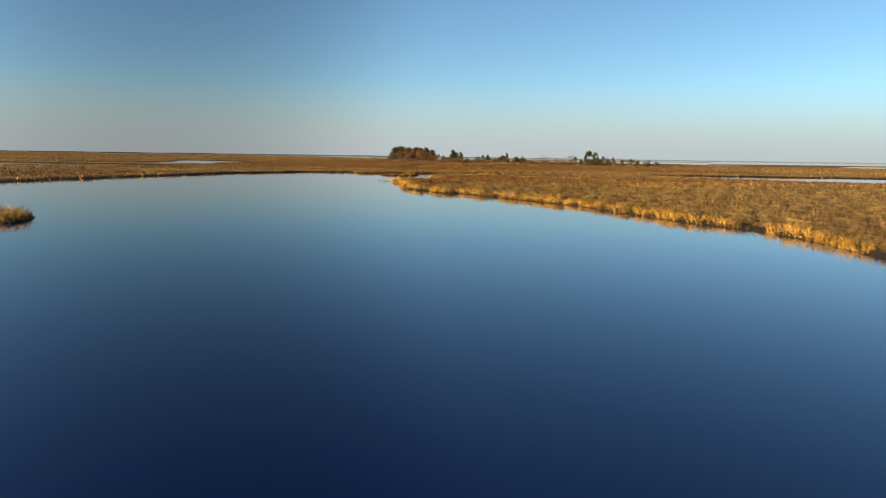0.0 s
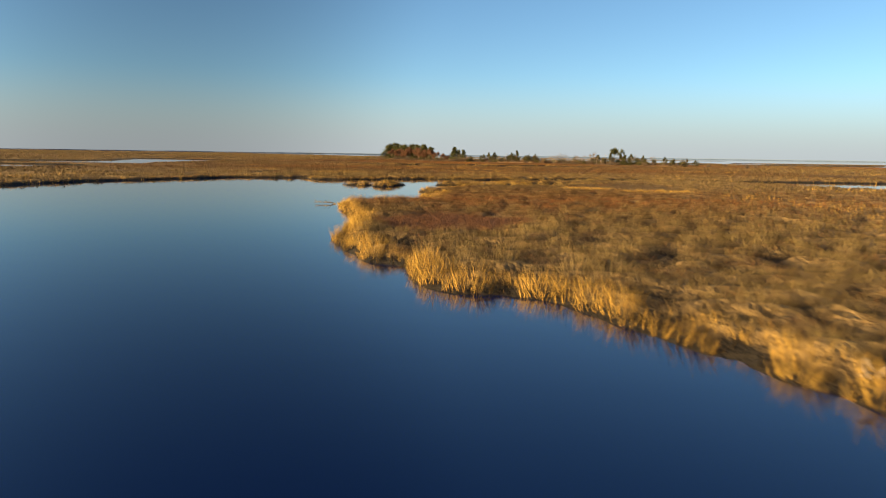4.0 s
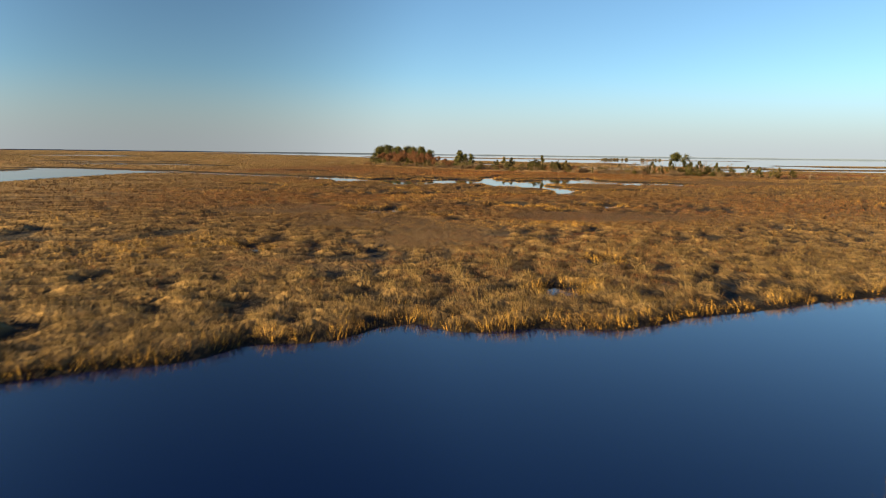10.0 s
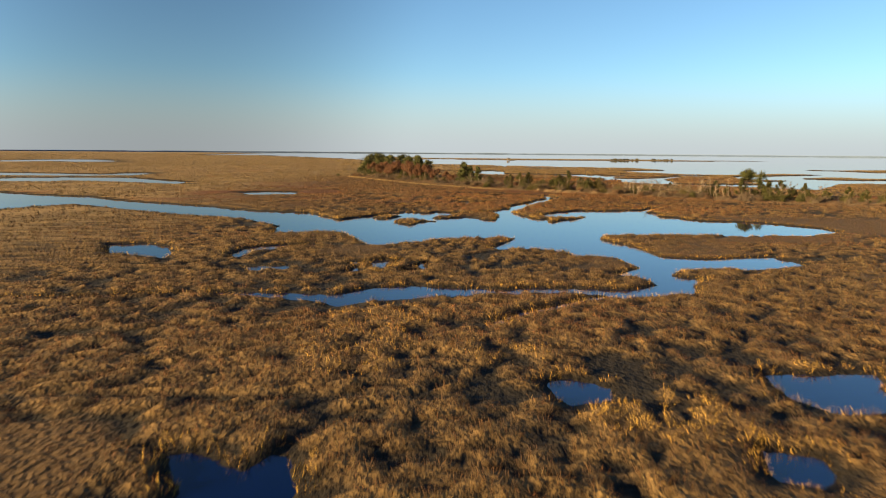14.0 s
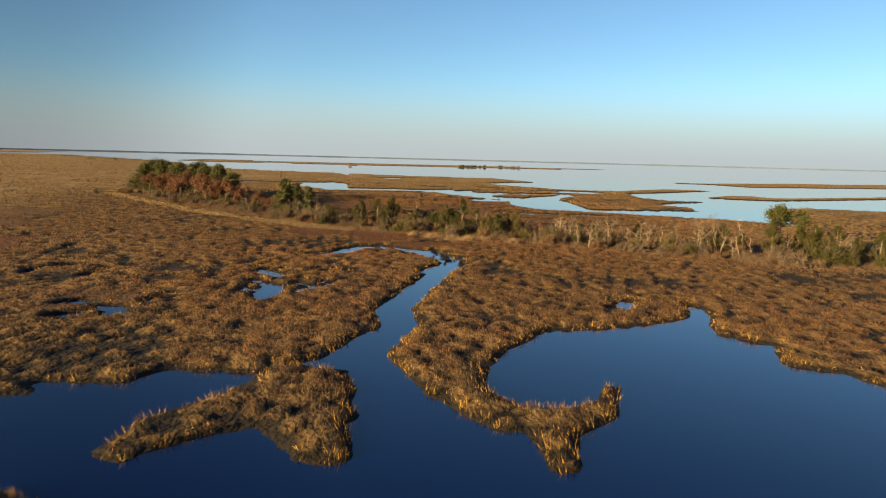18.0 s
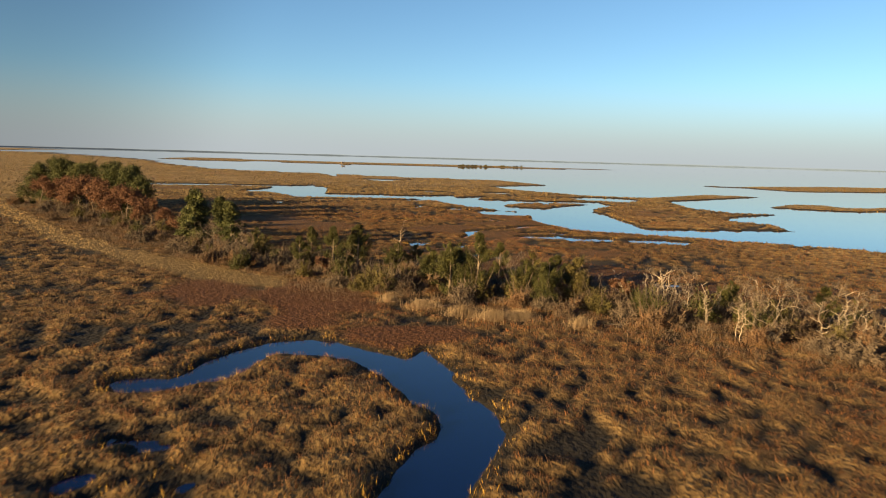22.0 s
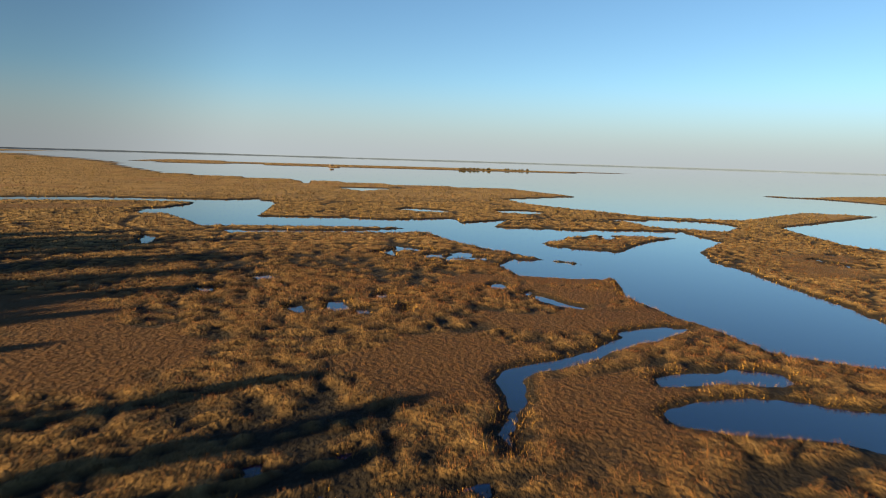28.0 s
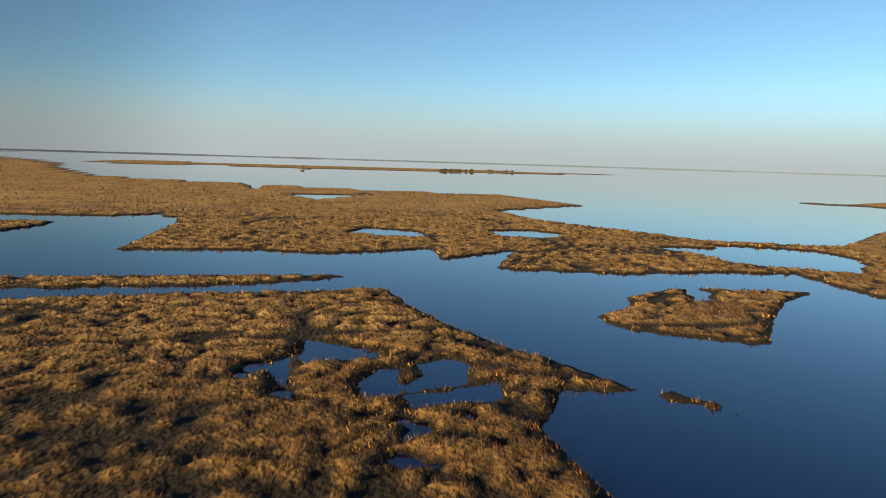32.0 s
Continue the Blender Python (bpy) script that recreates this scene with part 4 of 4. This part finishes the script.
def bush(seed, tall, broad, leaf, label, dense=1.0):
    """A rounded thicket bush: several stems and a loose crown of twigs and leaves."""
    rs = np.random.RandomState(seed)
    root = tagged(new("bush"), label, "bush", "bushes of the hammock")
    for i in range(6):
        a, r = i * 1.05 + rs.rand(), broad * (0.15 + 0.4 * rs.rand())
        line = crooked(rs, (math.cos(a) * 0.1, math.sin(a) * 0.1, -0.15), (math.cos(a) * r, math.sin(a) * r, tall * (0.75 + 0.5 * rs.rand())), 0.06)
        part("stem", *tube(line, 0.028, 0.009, 4), TWIG, root)
    n = int(1700 * dense)
    d = rs.randn(n, 3)
    d /= np.linalg.norm(d, axis=1)[:, None]
    d[:, 2] = np.abs(d[:, 2])
    lump = 0.66 + 0.38 * np.sin(d[:, 0] * 7 + seed) * np.cos(d[:, 1] * 8 + seed + 2 * d[:, 2])
    c = d * (0.35 + 0.65 * rs.rand(n, 1) ** 0.6) * lump[:, None] * (broad / 2, broad / 2, tall)
    c[:, 2] = np.clip(c[:, 2], 0.02, None)
    part("crown", *slivers(rs, c, 0.32, 0.024, 0.5, d * 0.5), leaf, root)
    return root


def put_thing(ob, x, y, turn=0.0, size=1.0, sink=0.0):
    z, s = height_at(x, y)
    ob.matrix_basis = pose(x, y, max(float(z[0]), 0.0) - sink, 0, 0, turn)
    ob.scale = (size, size, size)
    return ob


def scatter(master, spots):
    """The master at the first spot and copies at the others: x, y, turn, size."""
    for k, (x, y, turn, size) in enumerate(spots):
        put_thing(master if k == 0 else copy_thing(master, Matrix()), x, y, turn, size)


# the pine grove at the hammock's far end, rusty leaved trees before it
scatter(pine(1, 11.5, 9.5, PINE, "tall dark green pine in a dense grove"),
        [(-36, 508, 0, 0.8), (-30, 504, 80, 0.9), (-24, 497, 200, 0.82), (-34, 516, 140, 0.85), (-20, 505, 300, 0.85)])
scatter(pine(2, 10.5, 9.0, PINE, "broad dark green pine at the edge of a grove"),
        [(-16, 490, 20, 0.9), (-11, 478, 130, 0.86), (-26, 512, 250, 0.9), (-7, 470, 60, 0.75), (-12, 488, 310, 0.9)])
scatter(bare_tree(3, 9.0, BARK, "rust brown oak holding its dead leaves", RUST_LEAF),
        [(-27, 492, 0, 0.95), (-20, 483, 70, 1.05), (-14, 473, 160, 1.05), (-8, 463, 240, 0.9), (-33, 499, 300, 0.9), (-3, 454, 30, 0.7), (-17, 478, 210, 0.9), (-10, 468, 120, 0.85), (-23, 488, 20, 0.9), (0, 447, 280, 0.6)])
# open part of the hammock
scatter(pine(4, 8.0, 4.4, PINE, "lone flat topped pine with a yellow green crown"), [(6.5, 434, 0, 1.0), (11.5, 431, 100, 0.82), (9.3, 443, 210, 0.8)])
scatter(cedar(5, 5.8, 4.0, CEDAR, "dark green red cedar with a ragged cone"),
        [(24.2, 413, 0, 0.95), (27.2, 414, 70, 0.95), (36.9, 395.8, 150, 1.15), (20.4, 415, 220, 0.72), (42.6, 406.5, 20, 0.75), (76.0, 365, 310, 1.05),
         (22.0, 421, 120, 0.8), (46.0, 398, 40, 0.7), (62.5, 380, 10, 0.7),
         (71.5, 370.5, 190, 0.85), (80.5, 365, 90, 0.95), (84.5, 362, 200, 0.95), (89, 358.8, 330, 0.85), (97, 354, 20, 0.75), (105, 349.5, 140, 0.65)])
scatter(cedar(6, 4.7, 4.1, CEDAR, "broad bushy red cedar among the thickets"),
        [(34.4, 397.0, 0, 1.2), (41.3, 394.4, 90, 0.85), (42.4, 391.2, 200, 1.0), (31.9, 413, 140, 0.7), (38.2, 408, 260, 0.85), (36.0, 406, 30, 0.85), (81.5, 363, 50, 1.2),
         (27.0, 417, 10, 1.0), (15.2, 425, 300, 0.8), (30.5, 409, 330, 0.6), (58.0, 386, 60, 0.7), (70.0, 372, 130, 0.8),
         (74, 369.5, 20, 0.8), (87, 360.5, 170, 0.85), (93, 356.5, 250, 0.75), (100, 352, 80, 0.8), (108, 347.5, 310, 0.65), (33.0, 400.5, 45, 0.95)])
scatter(cedar(7, 3.4, 3.2, OLIVE, "small yellowing cedar bush at the thicket's edge"),
        [(46.4, 406, 0, 0.9), (45.4, 391.8, 100, 1.35), (34.9, 417.5, 190, 0.7), (32.3, 414.5, 0, 0.8), (50.5, 391, 40, 0.7), (48.5, 400, 280, 0.8)])
scatter(bare_tree(8, 10.0, BARK, "tall thin crowned tree standing over the cedars", PINE, 12), [(78.0, 365.5, 0, 0.85)])
scatter(bare_tree(9, 4.6, DEAD_WOOD, "leafless grey tree with crooked pale limbs", None, 12, 0.011),
        [(46.8, 393.5, 0, 0.9), (53.4, 392.0, 60, 0.8), (55.4, 391.0, 130, 0.85), (53.0, 385.5, 210, 0.95), (54.5, 378, 300, 1.0), (58.0, 384, 20, 0.9), (62.2, 376, 170, 0.9),
         (66.0, 374, 250, 1.0), (68.0, 371, 90, 1.05), (13.0, 428, 80, 0.9), (5.0, 438, 40, 1.0), (11.0, 434.5, 190, 0.8), (59.5, 379.5, 30, 1.0), (64.0, 371.5, 110, 0.8)])
scatter(snag(10, 4.2, "bleached dead tree with broken limbs"),
        [(33.5, 422.5, 0, 1.1), (53.2, 382.5, 90, 0.8), (54.6, 379.6, 180, 0.7), (57.5, 381.0, 260, 0.9), (60.5, 375.5, 40, 0.9), (72.7, 368.2, 140, 0.8), (70.5, 369, 310, 0.95),
         (51.0, 388.5, 200, 0.6), (67.4, 370.8, 20, 1.1), (75.0, 371, 60, 1.2), (84.0, 361, 20, 0.9)])
scatter(snag(14, 3.6, "thin pale dead trunk standing in the brush"),
        [(55.8, 385.0, 0, 0.9), (58.6, 383.2, 70, 1.0), (61.4, 380.0, 150, 0.8), (63.4, 377.4, 220, 1.1), (64.8, 375.0, 300, 0.9), (69.4, 371.5, 30, 1.0), (71.6, 370.4, 110, 0.85),
         (74.0, 368.6, 190, 1.1), (79.5, 366.0, 260, 0.9), (86.0, 361.5, 340, 1.0), (88.5, 359.0, 60, 0.8), (49.4, 389.6, 140, 0.7), (14.6, 427.5, 20, 0.9), (11.8, 430.0, 250, 1.0)])
scatter(snag(15, 3.2, "crooked bleached trunk leaning in the brush"),
        [(51.5, 395.7, 30, 0.8), (53.6, 393.3, 100, 0.8), (55.0, 393.1, 170, 0.85), (54.1, 390.0, 240, 1.1), (52.8, 389.3, 320, 1.2), (53.0, 387.2, 10, 0.75), (52.5, 384.3, 80, 0.9),
         (52.8, 382.3, 150, 0.8), (53.5, 378.8, 215, 0.9), (52.9, 377.3, 290, 0.85), (56.5, 377.6, 45, 0.6), (58.4, 375.9, 120, 1.1), (59.6, 375.2, 185, 0.95), (60.8, 374.0, 260, 1.0),
         (63.7, 374.7, 330, 1.15), (68.7, 373.3, 60, 1.0), (69.6, 365.6, 140, 1.0), (51.8, 387.1, 200, 1.3), (66.4, 368.6, 20, 1.0), (73.0, 366.0, 95, 0.9), (77.5, 363.5, 165, 1.0)])
scatter(bare_tree(16, 6.4, DEAD_WOOD, "tall leafless grey tree over the thicket", None, 12, 0.0095),
        [(56.2, 378.4, 0, 0.95), (69.3, 372.3, 110, 0.95), (70.2, 369.4, 220, 1.1), (45.4, 391.8, 60, 0.65), (42.0, 401.0, 140, 0.7), (9.7, 430.5, 250, 0.8), (7.3, 434.5, 330, 0.7),
         (63.0, 380.0, 30, 0.8), (85.0, 362.0, 80, 0.9), (93.0, 357.0, 190, 0.8)])
scatter(bare_tree(12, 2.8, BARK, "small red twigged shrub tree", RUST_LEAF, 8), [(49.8, 391.5, 0, 1.0), (22.5, 409.5, 50, 0.8), (3.0, 444, 110, 1.2)])

# thickets along the hammock
SPINE = [(-44, 512), (-25, 492), (-8, 464), (8, 433), (22, 414), (36, 402), (48, 394), (60, 380), (72, 369), (86, 360), (104, 349)]
br = random.Random(21)
kinds = [bush(31, 1.7, 2.6, TWIG, "grey brown leafless bayberry thicket"), bush(32, 1.3, 2.2, BRUSH, "brown marsh elder bush with dry leaves"),
         bush(33, 1.9, 2.4, OLIVE, "olive green wax myrtle bush"), bush(34, 1.1, 2.4, TWIG, "low grey twiggy marsh elder"),
         bush(35, 2.3, 2.6, CEDAR, "dark evergreen bush in the thicket")]
spots = [[] for _ in kinds]
for (ax, ay), (bx_, by_) in zip(SPINE, SPINE[1:]):
    L = math.hypot(bx_ - ax, by_ - ay)
    for k in range(int(L * (0.55 if ax < 8 else 1.9 if ax < 70 else 1.0))):
        u, off = br.random(), br.gauss(2.6, 3.4)
        x, y = ax + (bx_ - ax) * u + (by_ - ay) / L * -off * -1, ay + (by_ - ay) * u - (bx_ - ax) / L * off
        if near_line(TRACKWAY, x, y) < 3.6:
            continue
        kind = br.choices(range(5), (4, 5, 2, 4, 2.4) if x < 48 else (3, 5, 2, 3, 5))[0]
        spots[kind].append((x, y, br.random() * 360, 0.85 + 0.8 * br.random()))
for x, y in ((112, 343), (118, 340), (126, 338), (129, 336), (141, 331), (88, 352), (95, 350)):
    spots[0].append((x, y, x * 7, 1.1))
for master, where in zip(kinds, spots):
    scatter(master, where)

# tangled undergrowth between the bushes
ux, uy = [], []
for (ax, ay), (bx_, by_) in zip(SPINE, SPINE[1:]):
    L = math.hypot(bx_ - ax, by_ - ay)
    u, off = rng.rand(int(L * 950)), 2.8 + 4.6 * rng.randn(int(L * 950))
    ux.append(ax + (bx_ - ax) * u + (by_ - ay) / L * off)
    uy.append(ay + (by_ - ay) * u - (bx_ - ax) / L * off)
ux, uy = np.concatenate(ux), np.concatenate(uy)
uz, _ = height_at(ux, uy)
_, ox, oy, one, two = nearest_clump(ux, uy, 1.7)
clump = 0.5 * value_noise(ux, uy, 2.4) + 0.5 * two
ok = (one > 0.12) & (clump > 0.2) & (near_line(TRACKWAY, ux, uy) > 2.8)
for name, sel, mat, label in (("brown_undergrowth", ok & (two < 0.72), BRUSH, "tangled brown undergrowth and tall dry grass below the trees"),
                              ("grey_undergrowth", ok & (two >= 0.72), TWIG, "tangled grey brown undergrowth below the trees")):
    blades(name, ux[sel], uy[sel], uz[sel], 0.25 + 0.75 * clump[sel] * (0.35 + 0.65 * rng.rand(sel.sum())), np.full(sel.sum(), 0.026), mat, label, 0.5, np.arctan2(oy, ox)[sel])

# pale reeds standing along the foot of the thicket
rx, ry = [], []
for px, py, r in ((30.6, 391.5, 1.8), (33.4, 388.5, 2.0), (35.6, 386.4, 2.0), (38.0, 386.6, 1.5), (28.0, 394.5, 1.2), (42.0, 383.0, 1.2)):
    n = int(900 * r)
    a, d = rng.rand(n) * 6.28, r * np.abs(rng.randn(n)) * 0.42
    rx.append(px + np.cos(a) * d)
    ry.append(py + np.sin(a) * d * 0.8)
rx, ry = np.concatenate(rx), np.concatenate(ry)
rz, _ = height_at(rx, ry)
blades("reeds", rx, ry, rz, 0.5 + 0.6 * rng.rand(len(rx)), np.full(len(rx), 0.028), REED, "tall pale straw coloured reeds below the thicket", 0.2)

# ---------------------------------------------------------------- the bay's far side
far_master = pine(41, 11.0, 20.0, OLIVE, "distant dark pine on a low bay island", 0.2)
tagged(far_master, group="trees on the far island")
far_spots = [(265 + 3.7 * k + br.uniform(-1.5, 1.5), 1277 + 2.0 * k + br.uniform(-6, 6), br.random() * 360, 0.16 + 0.12 * br.random()) for k in range(14)]
far_spots += [(346 + 4.5 * k + br.uniform(-1.5, 1.5), 1332 - 1.5 * k + br.uniform(-5, 5), br.random() * 360, 0.16 + 0.15 * br.random()) for k in range(7)]
scatter(far_master, far_spots)
scatter(bush(42, 6.0, 14.0, CEDAR, "distant dark thicket on the marsh", 1.5), [(-216, 1188, 0, 1.0), (-206, 1222, 60, 0.9), (-222, 1192, 90, 0.8), (-200, 1226, 10, 0.7)])


def box(lo, hi):
    """The eight corners and six faces of a block."""
    (a, b, c), (d, e, f) = lo, hi
    v = np.array([(a, b, c), (d, b, c), (d, e, c), (a, e, c), (a, b, f), (d, b, f), (d, e, f), (a, e, f)], float)
    return v, np.array([(0, 3, 2, 1), (4, 5, 6, 7), (0, 1, 5, 4), (1, 2, 6, 5), (2, 3, 7, 6), (3, 0, 4, 7)])


def duck_blind():
    """A small wooden shooting hide on posts, far out on the spit."""
    root = tagged(new("duck_blind"), "small dark wooden shooting hide on posts in the shallows", "hut")
    part("floor", *box((-2, -1.3, 1.0), (2, 1.3, 1.15)), BARK, root)
    for x in (-1.8, 1.8):
        for y in (-1.1, 1.1):
            part("post", *tube([(x, y, -1.0), (x, y, 1.6), (x, y, 3.2)], 0.12, 0.12), BARK, root)
    for lo, hi in (((-2, -1.3, 1.15), (2, -1.2, 2.7)), ((-2, 1.2, 1.15), (2, 1.3, 2.7)), ((-2, -1.2, 1.15), (-1.9, 1.2, 2.7)), ((1.9, -1.2, 1.15), (2, 1.2, 2.7))):
        part("wall", *box(lo, hi), BARK, root)
    part("roof", *box((-2.2, -1.5, 2.9), (2.2, 1.5, 3.05)), BARK, root)
    return root


put_thing(duck_blind(), 96, 1211, 15)

# low wooded land on the horizon, beyond the bay
hx = np.linspace(-2600, 4300, 240)
hy = np.sqrt(np.clip(4640.0 ** 2 - hx ** 2, 0, None))
hz = 2.5 + 2.0 * value_noise(hx, hx * 0 + 9, 160.0) + 2.0 * value_noise(hx, hx * 0 + 50, 40.0)
line = np.stack([hx, hy], 1)
back = line * 1.01
v = np.concatenate([np.c_[line, np.full(240, -1.0)], np.c_[line, hz], np.c_[back, hz * 0.9], np.c_[back, np.full(240, -1.0)]])
k = np.arange(239)
f = np.concatenate([np.stack([k + 240 * r, k + 1 + 240 * r, k + 1 + 240 * (r + 1), k + 240 * (r + 1)], 1) for r in range(3)])
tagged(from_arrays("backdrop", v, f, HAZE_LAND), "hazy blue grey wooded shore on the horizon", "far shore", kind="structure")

# ---------------------------------------------------------------- small things on the shore
def driftwood(seed, label, reach):
    rs = np.random.RandomState(seed)
    root = tagged(new("driftwood"), label, "driftwood")
    stem = part("stem", *tube(crooked(rs, (0, 0, 0.02), (-reach, 0.2 * reach, 0.10), 0.05), 0.05, 0.02), DEAD_WOOD, root)
    for i in range(5):
        x = -reach * (0.2 + 0.16 * i)
        end = (x - 0.25, 0.04 * i + rs.randn() * 0.25, 0.22 + 0.2 * rs.rand())
        part("twig", *tube(crooked(rs, (x, 0.03 * i, 0.06), end, 0.02, 4), 0.022, 0.01, 4), DEAD_WOOD, root)
    return root


put_thing(driftwood(51, "bleached branch lying in the shallows off the cape", 1.6), -8.2, 104.9, 10)
put_thing(driftwood(52, "dark log washed against the bank", 0.9), 7.2, 64.6, 30)
put_thing(driftwood(53, "fallen bleached trunk lying in the thicket", 3.0), 52.0, 384.5, 70, 1.2)
put_thing(driftwood(54, "fallen pale limb below the cedars", 2.2), 32.0, 391.8, 200)
put_thing(driftwood(55, "heap of bleached branches lying in the thicket", 2.4), 46.6, 383.6, 20, 1.0)
put_thing(driftwood(56, "pale dead branch tangled with other branches", 1.8), 46.0, 384.1, 75, 1.0)
